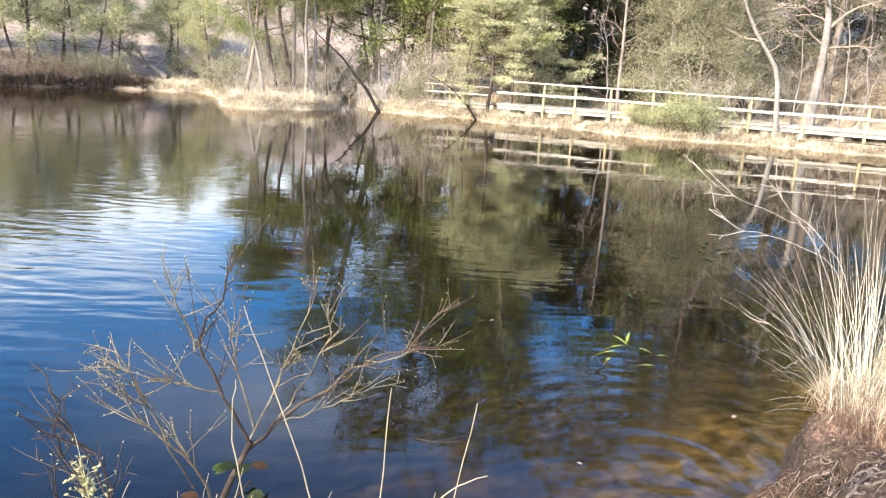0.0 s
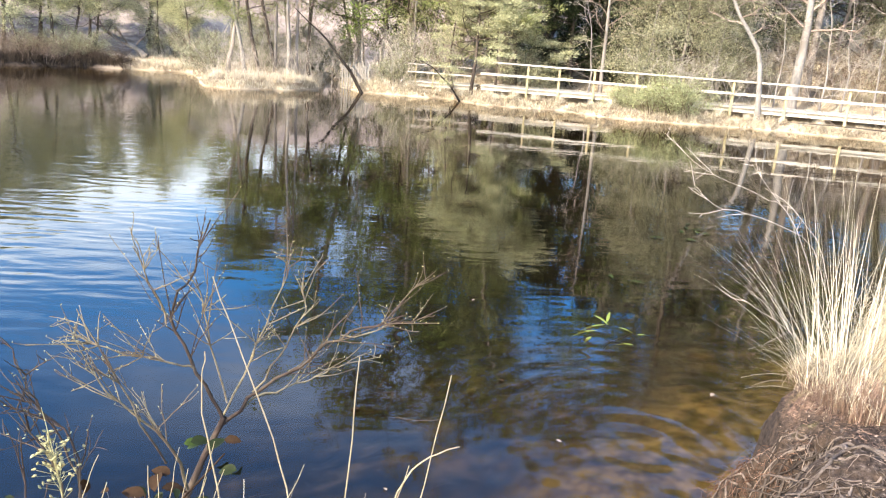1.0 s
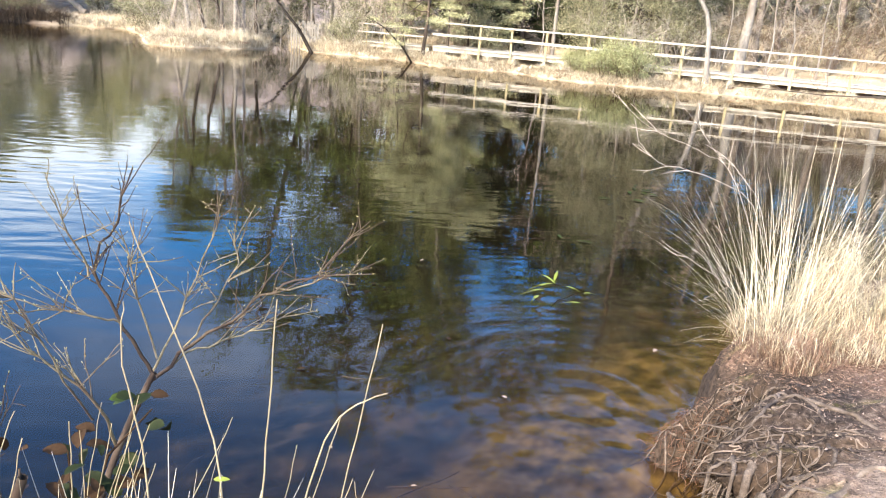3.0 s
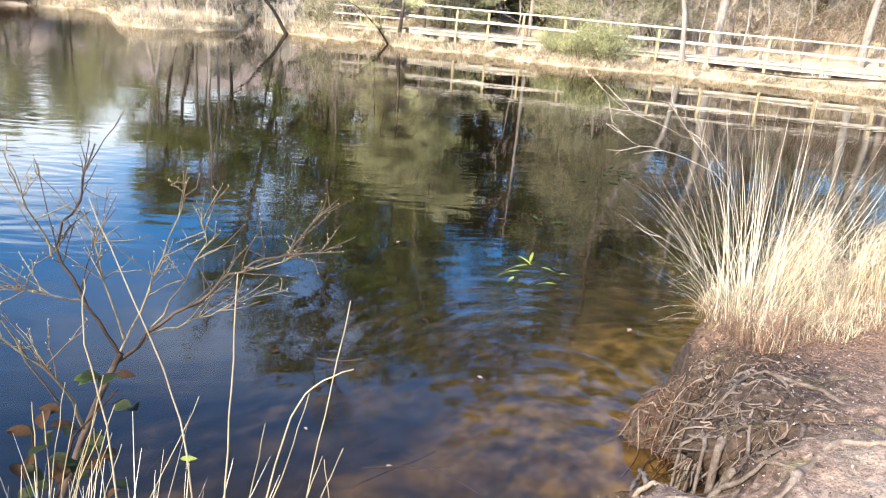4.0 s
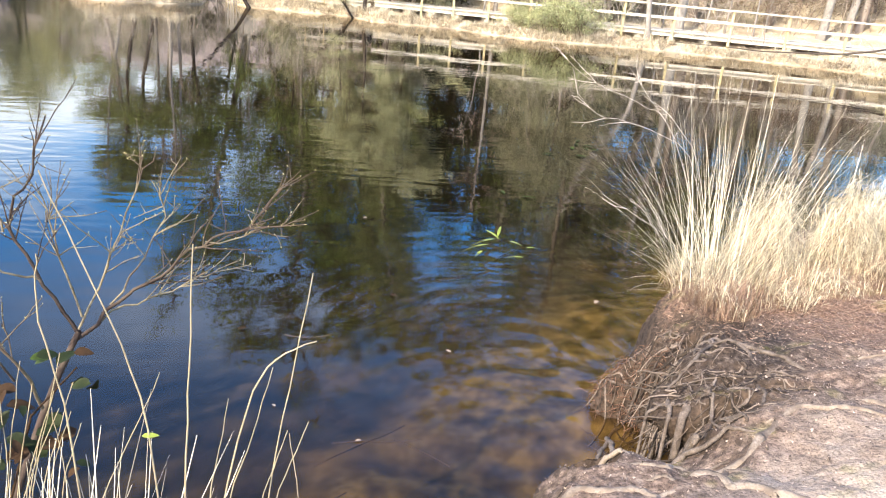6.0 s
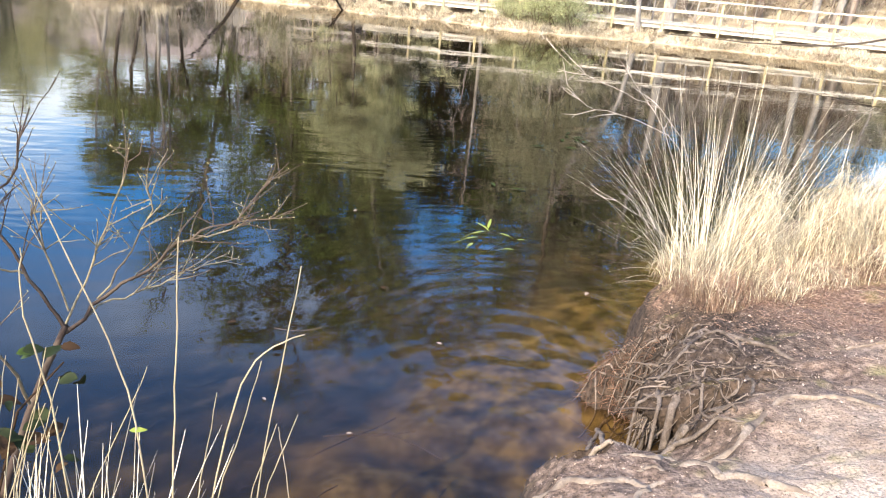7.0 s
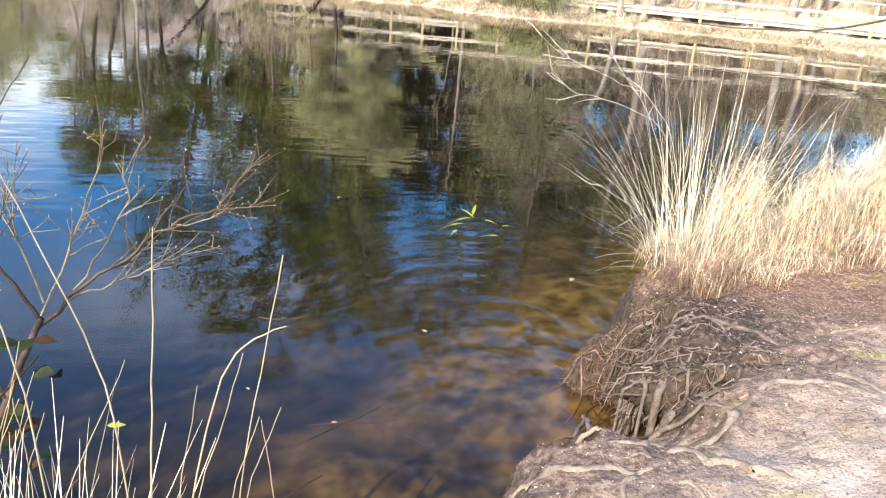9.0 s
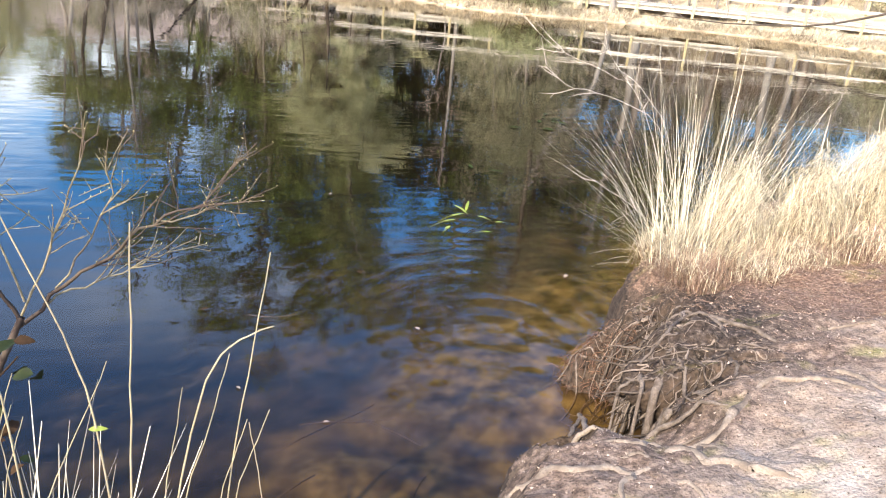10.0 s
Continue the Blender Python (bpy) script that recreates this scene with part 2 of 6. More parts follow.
    matted = ramp(nz(60, 8, (3, 3, 3)), (0.3, (0.075, 0.043, 0.03)), (0.5, (0.17, 0.105, 0.075)), (0.72, (0.30, 0.21, 0.155)))
    near = mix(mapped(edge.outputs[0], 4.60, 5.0), near, matted)
    # dark peat between the roots, its colour also carrying the undercut's shade
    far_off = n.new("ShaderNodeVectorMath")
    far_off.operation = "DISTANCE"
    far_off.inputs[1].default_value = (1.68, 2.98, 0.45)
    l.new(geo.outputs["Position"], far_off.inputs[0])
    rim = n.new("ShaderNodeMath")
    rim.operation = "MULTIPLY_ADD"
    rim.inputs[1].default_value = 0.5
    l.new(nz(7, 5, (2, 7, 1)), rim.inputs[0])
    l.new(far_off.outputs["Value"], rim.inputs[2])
    shaded_peat = ramp(nz(40, 8), (0.32, (0.02, 0.014, 0.011)), (0.54, (0.062, 0.045, 0.036)), (0.74, (0.19, 0.148, 0.12)))
    near = mix(mapped(rim.outputs[0], 1.10, 0.82), near, shaded_peat)
    ledge = n.new("ShaderNodeVectorMath")
    ledge.operation = "DISTANCE"
    ledge.inputs[1].default_value = (1.08, 2.16, 0.55)
    l.new(geo.outputs["Position"], ledge.inputs[0])
    worn = n.new("ShaderNodeMath")
    worn.operation = "MULTIPLY_ADD"
    worn.inputs[1].default_value = 0.7
    l.new(nz(6, 6, (4, 1, 6)), worn.inputs[0])
    l.new(ledge.outputs["Value"], worn.inputs[2])
    near = mix(mapped(worn.outputs[0], 0.98, 0.62), near, peat)
    moss = ramp(nz(14, 4, (9, 3, 1)), (0.0, (0.16, 0.16, 0.04)), (1.0, (0.34, 0.32, 0.10)))
    near = mix(ramp(nz(4.3, 7, (1, 8, 2)), (0.60, 0.0), (0.74, 0.5)), near, moss)
    # grit
    grit = n.new("ShaderNodeMix")
    grit.data_type, grit.blend_type = "RGBA", "MULTIPLY"
    grit.inputs[0].default_value = 1.0
    l.new(near, grit.inputs[6])
    l.new(ramp(nz(120, 8, (1, 1, 7)), (0.33, 0.45), (0.5, 0.95), (0.62, 1.0)), grit.inputs[7])
    near = grit.outputs[2]
    # far bank and hill: bleached grass, heath and bracken
    grass = ramp(nz(1.3, 6), (0.3, (0.30, 0.23, 0.16)), (0.55, (0.48, 0.40, 0.29)), (0.75, (0.60, 0.52, 0.39)))
    heath = ramp(nz(0.6, 6, (4, 4, 4)), (0.35, (0.22, 0.165, 0.135)), (0.6, (0.39, 0.315, 0.26)))
    far = mix(mapped(xyz.outputs[1], 36, 44), grass, heath)
    land = mix(mapped(xyz.outputs[1], 9, 14), near, far)
    # pond bed: ochre silt in the shallows, darkened with depth for light water absorbs
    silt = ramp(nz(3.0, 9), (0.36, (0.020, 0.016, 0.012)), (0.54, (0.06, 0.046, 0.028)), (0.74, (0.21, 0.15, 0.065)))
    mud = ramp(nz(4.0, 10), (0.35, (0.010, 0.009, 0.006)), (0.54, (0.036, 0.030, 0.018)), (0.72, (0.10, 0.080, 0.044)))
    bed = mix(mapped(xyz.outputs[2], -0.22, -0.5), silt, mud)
    # deepest bed near-black: the water's light loss put into its colour
    dimmed_bed = ramp(nz(1.2, 6), (0.35, (0.006, 0.005, 0.004)), (0.7, (0.016, 0.013, 0.009)))
    bed = mix(mapped(xyz.outputs[2], -0.50, -1.0), bed, dimmed_bed)
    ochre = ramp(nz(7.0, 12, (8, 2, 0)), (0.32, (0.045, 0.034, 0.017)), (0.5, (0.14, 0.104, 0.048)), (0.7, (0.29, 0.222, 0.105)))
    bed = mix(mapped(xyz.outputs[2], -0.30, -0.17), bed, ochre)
    # wet peat at the waterline; steep faces get its dark colour as undercut shade
    up = n.new("ShaderNodeSeparateXYZ")
    l.new(geo.outputs["True Normal"], up.inputs[0])
    wet_shade = ramp(nz(34, 6, (2, 2, 2)), (0.35, (0.022, 0.016, 0.012)), (0.7, (0.085, 0.058, 0.042)))
    wet_or_steep = n.new("ShaderNodeMath")
    wet_or_steep.operation = "MAXIMUM"
    l.new(mapped(up.outputs[2], 0.80, 0.55), wet_or_steep.inputs[0])
    l.new(mapped(xyz.outputs[2], 0.10, 0.03), wet_or_steep.inputs[1])
    hither = n.new("ShaderNodeMath")
    hither.operation = "MULTIPLY"
    l.new(wet_or_steep.outputs[0], hither.inputs[0])
    l.new(mapped(xyz.outputs[1], 14, 9), hither.inputs[1])
    land = mix(hither.outputs[0], land, wet_shade)
    shade_soil = ramp(nz(2.1, 6, (6, 1, 3)), (0.35, (0.19, 0.145, 0.115)), (0.65, (0.37, 0.30, 0.245)))
    land = mix(mapped(xyz.outputs[0], -13.4, -14.8), land, shade_soil)
    litter = ramp(nz(3.0, 7, (2, 5, 3)), (0.35, (0.035, 0.026, 0.02)), (0.65, (0.13, 0.095, 0.07)))
    shore = n.new("ShaderNodeMath")
    shore.operation = "MULTIPLY"
    l.new(mapped(xyz.outputs[0], -13.8, -15.0), shore.inputs[0])
    l.new(mapped(xyz.outputs[2], 0.75, 0.3), shore.inputs[1])
    land = mix(shore.outputs[0], land, litter)
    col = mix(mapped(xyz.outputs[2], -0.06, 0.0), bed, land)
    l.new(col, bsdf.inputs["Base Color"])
    b = n.new("ShaderNodeBump")
    b.inputs["Strength"].default_value, b.inputs["Distance"].default_value = 1.0, 0.011
    dry = n.new("ShaderNodeMath")
    dry.operation = "MULTIPLY"
    l.new(nz(55, 12), dry.inputs[0])
    l.new(mapped(xyz.outputs[2], -0.05, 0.02), dry.inputs[1])
    l.new(dry.outputs[0], b.inputs["Height"])
    l.new(b.outputs[0], bsdf.inputs["Normal"])
    return m


def water_material():
    m = bpy.data.materials.new("pond_water")
    m.use_nodes = True
    n, l = m.node_tree.nodes, m.node_tree.links
    n.remove(n["Principled BSDF"])
    geo = n.new("ShaderNodeNewGeometry")

    def nz(scale, stretch, detail, rot=0.0):
        mp, k = n.new("ShaderNodeMapping"), n.new("ShaderNodeTexNoise")
        mp.inputs["Scale"].default_value, mp.inputs["Rotation"].default_value = stretch, (0, 0, rot)
        l.new(geo.outputs["Position"], mp.inputs["Vector"])
        l.new(mp.outputs[0], k.inputs["Vector"])
        k.inputs["Scale"].default_value, k.inputs["Detail"].default_value = scale, detail
        return k.outputs["Fac"]

    def math_node(op, a, b):
        k = n.new("ShaderNodeMath")
        k.operation = op
        for i, v in enumerate((a, b)):
            if isinstance(v, float):
                k.inputs[i].default_value = v
            else:
                l.new(v, k.inputs[i])
        return k.outputs[0]

    def rings(x, y, reach, waves):
        """Round ripples that die out within reach of a point on the water."""
        d = n.new("ShaderNodeVectorMath")
        d.operation = "DISTANCE"
        d.inputs[1].default_value = (x, y, 0)
        l.new(geo.outputs["Position"], d.inputs[0])
        r = d.outputs["Value"]
        wave = math_node("SINE", math_node("MULTIPLY", r, waves), 0.0)
        fade = n.new("ShaderNodeMapRange")
        fade.inputs[1].default_value, fade.inputs[2].default_value = 0.2, reach
        fade.inputs[3].default_value, fade.inputs[4].default_value = 1.0, 0.0
        l.new(r, fade.inputs[0])
        return math_node("MULTIPLY", wave, fade.outputs[0])

    swell = nz(0.9, (0.7, 1.6, 1), 2, 0.2)
    ripple = nz(3.4, (0.50, 1.5, 1), 1.5, -0.12)
    patch = n.new("ShaderNodeMapRange")
    patch.inputs[1].default_value, patch.inputs[2].default_value = 0.42, 0.68
    patch.inputs[3].default_value, patch.inputs[4].default_value = 0.6, 2.0
    l.new(nz(0.16, (1, 1, 1), 2, 0.5), patch.inputs[0])
    breeze = n.new("ShaderNodeMapRange")
    breeze.inputs[1].default_value, breeze.inputs[2].default_value = -2.0, -8.0
    breeze.inputs[3].default_value, breeze.inputs[4].default_value = 1.0, 5.0
    place = n.new("ShaderNodeSeparateXYZ")
    l.new(geo.outputs["Position"], place.inputs[0])
    l.new(place.outputs[0], breeze.inputs[0])
    gust = math_node("MULTIPLY", patch.outputs[0], breeze.outputs[0])
    fine = nz(8.0, (0.6, 1.3, 1), 1.5, 0.1)
    def train(ky, kx, bend, twist):
        """A train of small waves with wandering crests."""
        phase = math_node("ADD", math_node("MULTIPLY", place.outputs[1], ky), math_node("MULTIPLY", place.outputs[0], kx))
        return math_node("SINE", math_node("ADD", phase, math_node("MULTIPLY", nz(bend, (0.55, 1.0, 1), 2, 0.3), twist)), 0.0)

    calm = n.new("ShaderNodeMapRange")
    calm.inputs[1].default_value, calm.inputs[2].default_value = 2.5, 5.5
    calm.inputs[3].default_value, calm.inputs[4].default_value = 0.12, 1.0
    l.new(place.outputs[1], calm.inputs[0])
    lee = n.new("ShaderNodeMapRange")
    lee.inputs[1].default_value, lee.inputs[2].default_value = 9.0, 19.0
    lee.inputs[3].default_value, lee.inputs[4].default_value = 1.0, 0.45
    l.new(place.outputs[1], lee.inputs[0])
    gust = math_node("MULTIPLY", gust, lee.outputs[0])
    trains = math_node("ADD", math_node("MULTIPLY", train(15.0, 2.0, 0.8, 26.0), 0.00022), math_node("MULTIPLY", train(24.0, -5.0, 1.1, 30.0), 0.00012))
    trains = math_node("MULTIPLY", math_node("MULTIPLY", math_node("MULTIPLY", trains, gust), calm.outputs[0]), lee.outputs[0])
    h = math_node("ADD", math_node("MULTIPLY", swell, 0.0024), trains)
    h = math_node("ADD", h, math_node("MULTIPLY", math_node("MULTIPLY", ripple, gust), 0.0011))
    h = math_node("ADD", h, math_node("MULTIPLY", math_node("MULTIPLY", fine, gust), 0.00046))
    h = math_node("ADD", h, math_node("MULTIPLY", rings(1.35, 4.1, 2.6, 26.0), 0.0012))
    h = math_node("ADD", h, math_node("MULTIPLY", rings(1.1, 3.1, 1.6, 34.0), 0.0008))
    b = n.new("ShaderNodeBump")
    b.inputs["Strength"].default_value, b.inputs["Distance"].default_value = 1.0, 1.0
    l.new(h, b.inputs["Height"])
    face = n.new("ShaderNodeLayerWeight")
    face.inputs["Blend"].default_value = 0.5
    l.new(b.outputs[0], face.inputs["Normal"])
    gloss = math_node("ADD", math_node("MULTIPLY", math_node("POWER", face.outputs["Facing"], 3.3), 1.0), 0.006)
    gl = n.new("ShaderNodeBsdfGlossy")
    gl.inputs["Roughness"].default_value = 0.004
    l.new(b.outputs[0], gl.inputs["Normal"])
    tr = n.new("ShaderNodeBsdfTransparent")
    tr.inputs[0].default_value = (0.62, 0.54, 0.41, 1)
    mx = n.new("ShaderNodeMixShader")
    l.new(gloss, mx.inputs[0])
    l.new(tr.outputs[0], mx.inputs[1])
    l.new(gl.outputs[0], mx.inputs[2])
    l.new(mx.outputs[0], n["Material Output"].inputs[0])
    return m


M_GROUND, M_WATER = ground_material(), water_material()


# ---- mesh helpers ----
class Build:
    """Collects vertices and faces of one mesh."""

    def __init__(self):
        self.v, self.f, self.count = [], [], 0

    def add(self, verts, faces):
        self.v.append(np.asarray(verts, float))
        self.f.append(np.asarray(faces, int) + self.count)
        self.count += len(verts)

    def tube(self, pts, radii, sides=5):
        pts = np.asarray(pts, float)
        radii = np.broadcast_to(np.asarray(radii, float), (len(pts),))
        way = np.gradient(pts, axis=0)
        way /= np.linalg.norm(way, axis=1, keepdims=True) + 1e-9
        ref = np.array((0.0, 0.0, 1.0)) if abs(way[:, 2]).mean() < 0.8 else np.array((1.0, 0.0, 0.0))
        a = np.cross(way, ref)
        a /= np.linalg.norm(a, axis=1, keepdims=True) + 1e-9
        b = np.cross(way, a)
        ang = np.linspace(0, 2 * np.pi, sides, endpoint=False)
        ring = pts[:, None] + radii[:, None, None] * (np.cos(ang)[None, :, None] * a[:, None] + np.sin(ang)[None, :, None] * b[:, None])
        k = len(pts)
        i, j = np.meshgrid(np.arange(k - 1), np.arange(sides), indexing="ij")
        p, q = i * sides + j, i * sides + (j + 1) % sides
        self.add(ring.reshape(-1, 3), np.stack([p, q, q + sides, p + sides], -1).reshape(-1, 4))

    def leaves(self, c, axis, length, width, rng):
        """Pointed leaves: a bent diamond of four corners each."""
        c, axis = np.asarray(c, float), np.asarray(axis, float)
        axis = axis / (np.linalg.norm(axis, axis=1, keepdims=True) + 1e-9)
        side = np.cross(axis, rng.normal(size=axis.shape))
        side /= np.linalg.norm(side, axis=1, keepdims=True) + 1e-9
        length = np.broadcast_to(np.asarray(length, float), (len(c),))[:, None]
        width = np.broadcast_to(np.asarray(width, float), (len(c),))[:, None]
        up = np.cross(axis, side) * width * 0.4
        v = np.stack([c - axis * length / 2, c + side * width / 2 + up, c + axis * length / 2, c - side * width / 2 + up], 1)
        self.add(v.reshape(-1, 3), np.arange(len(c) * 4).reshape(-1, 4))

    def needles(self, c, axis, length, width, rng):
        """Slim three-cornered needle sprays."""
        axis = axis / (np.linalg.norm(axis, axis=1, keepdims=True) + 1e-9)
        side = np.cross(axis, rng.normal(size=axis.shape))
        side *= width[:, None] / 2 / (np.linalg.norm(side, axis=1, keepdims=True) + 1e-9)
        half = axis * length[:, None] / 2
        v = np.stack([c - half + side, c - half - side, c + half], 1)
        self.add(v.reshape(-1, 3), np.arange(len(c) * 3).reshape(-1, 3))

    def blades(self, root, tip, droop, width, segs=5):
        """Grass blades: bent strips that narrow to a point. droop: metres by which the tip sags."""
        root, tip = np.asarray(root, float), np.asarray(tip, float)
        nb = len(root)
        droop = np.broadcast_to(np.asarray(droop, float), (nb,))
        width = np.broadcast_to(np.asarray(width, float), (nb,))
        s = np.linspace(0, 1, segs + 1)
        line = root[:, None] + (tip - root)[:, None] * s[None, :, None]
        line[:, :, 2] += droop[:, None] * (s * (1 - s) * 2.2)[None]
        flat = (tip - root)[:, :2]
        side = np.stack([-flat[:, 1], flat[:, 0], np.zeros(nb)], 1)
        side /= np.linalg.norm(side, axis=1, keepdims=True) + 1e-6
        w = width[:, None] * (1 - s[None] ** 2 * 0.85) / 2
        v = np.stack([line - side[:, None] * w[..., None], line + side[:, None] * w[..., None]], 2)
        base = np.arange(nb)[:, None] * (2 * (segs + 1)) + np.arange(segs)[None] * 2
        f = np.stack([base, base + 1, base + 3, base + 2], -1).reshape(-1, 4)
        self.add(v.reshape(-1, 3), f)

    def box(self, m, sx, sy, sz):
        c = np.array([(x, y, z) for x in (-sx / 2, sx / 2) for y in (-sy / 2, sy / 2) for z in (-sz / 2, sz / 2)])
        w = np.array([tuple(m @ Vector(p)) for p in c])
        self.add(w, [(0, 1, 3, 2), (4, 6, 7, 5), (0, 4, 5, 1), (2, 3, 7, 6), (0, 2, 6, 4), (1, 5, 7, 3)])

    def mesh(self, name, mat, smooth=True):
        me = bpy.data.meshes.new(name)
        v, f = np.concatenate(self.v), np.concatenate(self.f)
        me.vertices.add(len(v))
        me.vertices.foreach_set("co", v.ravel())
        me.loops.add(f.size)
        me.loops.foreach_set("vertex_index", f.ravel())
        me.polygons.add(len(f))
        me.polygons.foreach_set("loop_start", np.arange(0, f.size, f.shape[1]))
        me.polygons.foreach_set("use_smooth", np.full(len(f), smooth))
        me.materials.append(mat)
        me.update(calc_edges=True)
        return me


def part(name, build, mat, parent=None, label="", smooth=True):
    ob = new(name, build.mesh(name, mat, smooth))
    ob.parent = parent
    return tagged(ob, label)


def thing(name, label, category, group="", at=None, kind=""):
    ob = new(name)
    ob.empty_display_size = 0.1
    if at is not None:
        ob.matrix_basis = at
    return tagged(ob, label, category, group, kind)


# ---- the lie of the land ----
NEAR_SHORE = [(-60, 26), (-42, 12), (-20, 1.5), (-8, 0.2), (-3, 1.1), (-1.2, 1.35), (0.2, 1.5), (0.52, 1.68), (0.66, 1.96), (0.73, 2.10), (0.82, 2.22), (0.93, 2.34), (1.06, 2.38), (1.24, 2.34),
              (1.46, 2.38), (1.68, 2.54), (1.83, 2.78), (1.90, 3.0), (1.88, 3.18), (1.78, 3.32), (1.66, 3.42), (1.59, 3.53), (1.70, 3.62), (1.86, 3.66), (1.94, 3.84), (2.0, 4.02), (2.4, 4.45), (3.5, 5.2), (4.8, 5.9), (7, 6.6), (12, 7), (20, 7), (34, 9)]
FAR_SHORE = [(38, 14), (30, 18.2), (22, 21), (18.7, 22.1), (16.8, 23.0), (14.2, 24.6), (11.4, 25.6), (9.5, 25.9), (7.3, 26.1), (5.9, 26.5), (4.6, 28.0), (3.1, 28.1),
             (1.5, 28.4), (0.7, 29.8), (-0.8, 30.1), (-2.8, 30.5), (-3.7, 32.4), (-4.4, 38), (-5.4, 38.5), (-4.9, 34), (-4.6, 30.1), (-5.6, 28.9), (-7.3, 28.1), (-8.3, 28.4),
             (-9.2, 31.5), (-10.9, 35.4), (-13.6, 34.7), (-15.1, 34.4), (-16.9, 33.0), (-18.5, 31.7), (-33, 27.5)]


def shore_distance(x, y):
    """Metres to the pond's edge: positive on land, negative on water."""
    poly = np.array(NEAR_SHORE + FAR_SHORE, float)
    nxt = np.roll(poly, -1, axis=0)
    x, y = np.asarray(x, float), np.asarray(y, float)
    best, inside = np.full(x.shape, 1e9), np.zeros(x.shape, bool)
    for (ax, ay), (bx, by) in zip(poly, nxt):
        dx, dy = bx - ax, by - ay
        t = np.clip(((x - ax) * dx + (y - ay) * dy) / (dx * dx + dy * dy), 0, 1)
        best = np.minimum(best, np.hypot(x - ax - t * dx, y - ay - t * dy))
        if ay != by:
            cross = ((ay > y) != (by > y)) & (x < (bx - ax) * (y - ay) / (by - ay) + ax)
            inside ^= cross
    return np.where(inside, -best, best)


def wave(x, y, f, p):
    return np.sin(x * f + p) * np.cos(y * f * 1.13 + p * 1.7) + 0.5 * np.sin((x + y) * f * 2.1 + p * 2.3) * np.cos((x - y) * f * 1.9 + p)


def fbm(x, y, f, seed, octaves=4):
    """Broken noise about zero."""
    out, amp = np.zeros(np.shape(x)), 1.0
    for k in range(octaves):
        u, v = x * f + seed * 3.7 + k * 11.3, y * f - seed * 5.1 + k * 7.9
        i, j = np.floor(u), np.floor(v)
        a, b = u - i, v - j
        a, b = a * a * (3 - 2 * a), b * b * (3 - 2 * b)

        def spot(p, q):
            s = np.sin(p * 127.1 + q * 311.7 + seed * 74.7) * 43758.5453
            return s - np.floor(s) - 0.5
        out = out + amp * ((spot(i, j) * (1 - a) + spot(i + 1, j) * a) * (1 - b) + (spot(i, j + 1) * (1 - a) + spot(i + 1, j + 1) * a) * b)
        f, amp = f * 2.1, amp * 0.5
    return out


def height(x, y):
    x, y = np.asarray(x, float), np.asarray(y, float)
    d = shore_distance(x, y)
    near = y < 12
    d = d + np.where(near, 0.05 * fbm(x, y, 7.0, 1), 0.10 * wave(x, y, 2.3, 0.5) + 0.34 * fbm(x, y, 1.2, 4, 3))
    def dent(cx, cy, r):
        return np.clip(1 - ((x - cx) ** 2 + (y - cy) ** 2) / (r * r), 0, 1)

    # a sheer eroded lip, sloping more gently at the nose where the root mat hangs
    sheer = np.interp(d, (0, 0.03, 0.09, 0.20), (0.0, 0.50, 0.86, 1.0))
    slope = np.interp(d, (0, 0.03, 0.12, 0.30, 0.45), (0.0, 0.28, 0.50, 0.86, 1.0))
    nose = np.exp(-((x - 1.68) ** 2 / 0.07 + (y - 3.45) ** 2 / 0.07))
    bank = np.clip(0.872 + 0.166 * x - 0.182 * y, 0.50, 1.25) * (sheer + (slope - sheer) * nose)
    bank = bank * (1 - 0.55 * dent(1.06, 2.17, 0.09) - 0.14 * dent(1.42, 2.18, 0.2))
    bank = bank + (0.15 * fbm(x, y, 9.0, 6, 4) + 0.05 * fbm(x, y, 24.0, 7, 2)) * np.exp(-((x - 1.90) ** 2 / 0.09 + (y - 3.0) ** 2 / 0.30)) * np.clip(d * 9, 0, 1)
    # small relief belongs to the finely meshed ground by the water
    close = np.clip((x - 0.42) * 5, 0, 1) * np.clip((3.58 - x) * 4, 0, 1) * np.clip((y - 0.82) * 5, 0, 1) * np.clip((4.55 - y) * 4, 0, 1)
    broad = fbm(x, y, 2.4, 2, 1)
    bank = bank + (0.045 * (broad + (fbm(x, y, 2.4, 2, 3) - broad) * close) + (0.030 * fbm(x, y, 8.0, 3, 5) + 0.008 * fbm(x, y, 26.0, 9, 2)) * close) * np.clip(d * 6, 0, 1)
    shelf = np.interp(-d, (0, 0.15, 0.8, 1.6, 3.0, 8), (0.0, -0.12, -0.22, -0.36, -0.75, -2.0)) + 0.04 * wave(x, y, 3.1, 0.7) * np.clip(-d * 4, 0, 1)
    far = np.interp(d, (0, 0.05, 0.3, 2.0, 6, 16, 30, 60, 400), (0.0, 0.13, 0.22, 0.38, 1.0, 4.5, 8.0, 10.0, 10.0))
    far = far + 0.06 * wave(x, y, 1.7, 0.9) * np.clip(d * 2, 0, 1)
    deep = np.interp(-d, (0, 0.5, 2.0, 6.0), (0.0, -0.25, -0.9, -2.2))
    return np.where(near, np.where(d > 0, bank, shelf), np.where(d > 0, far, deep))


LEAN = 0.42


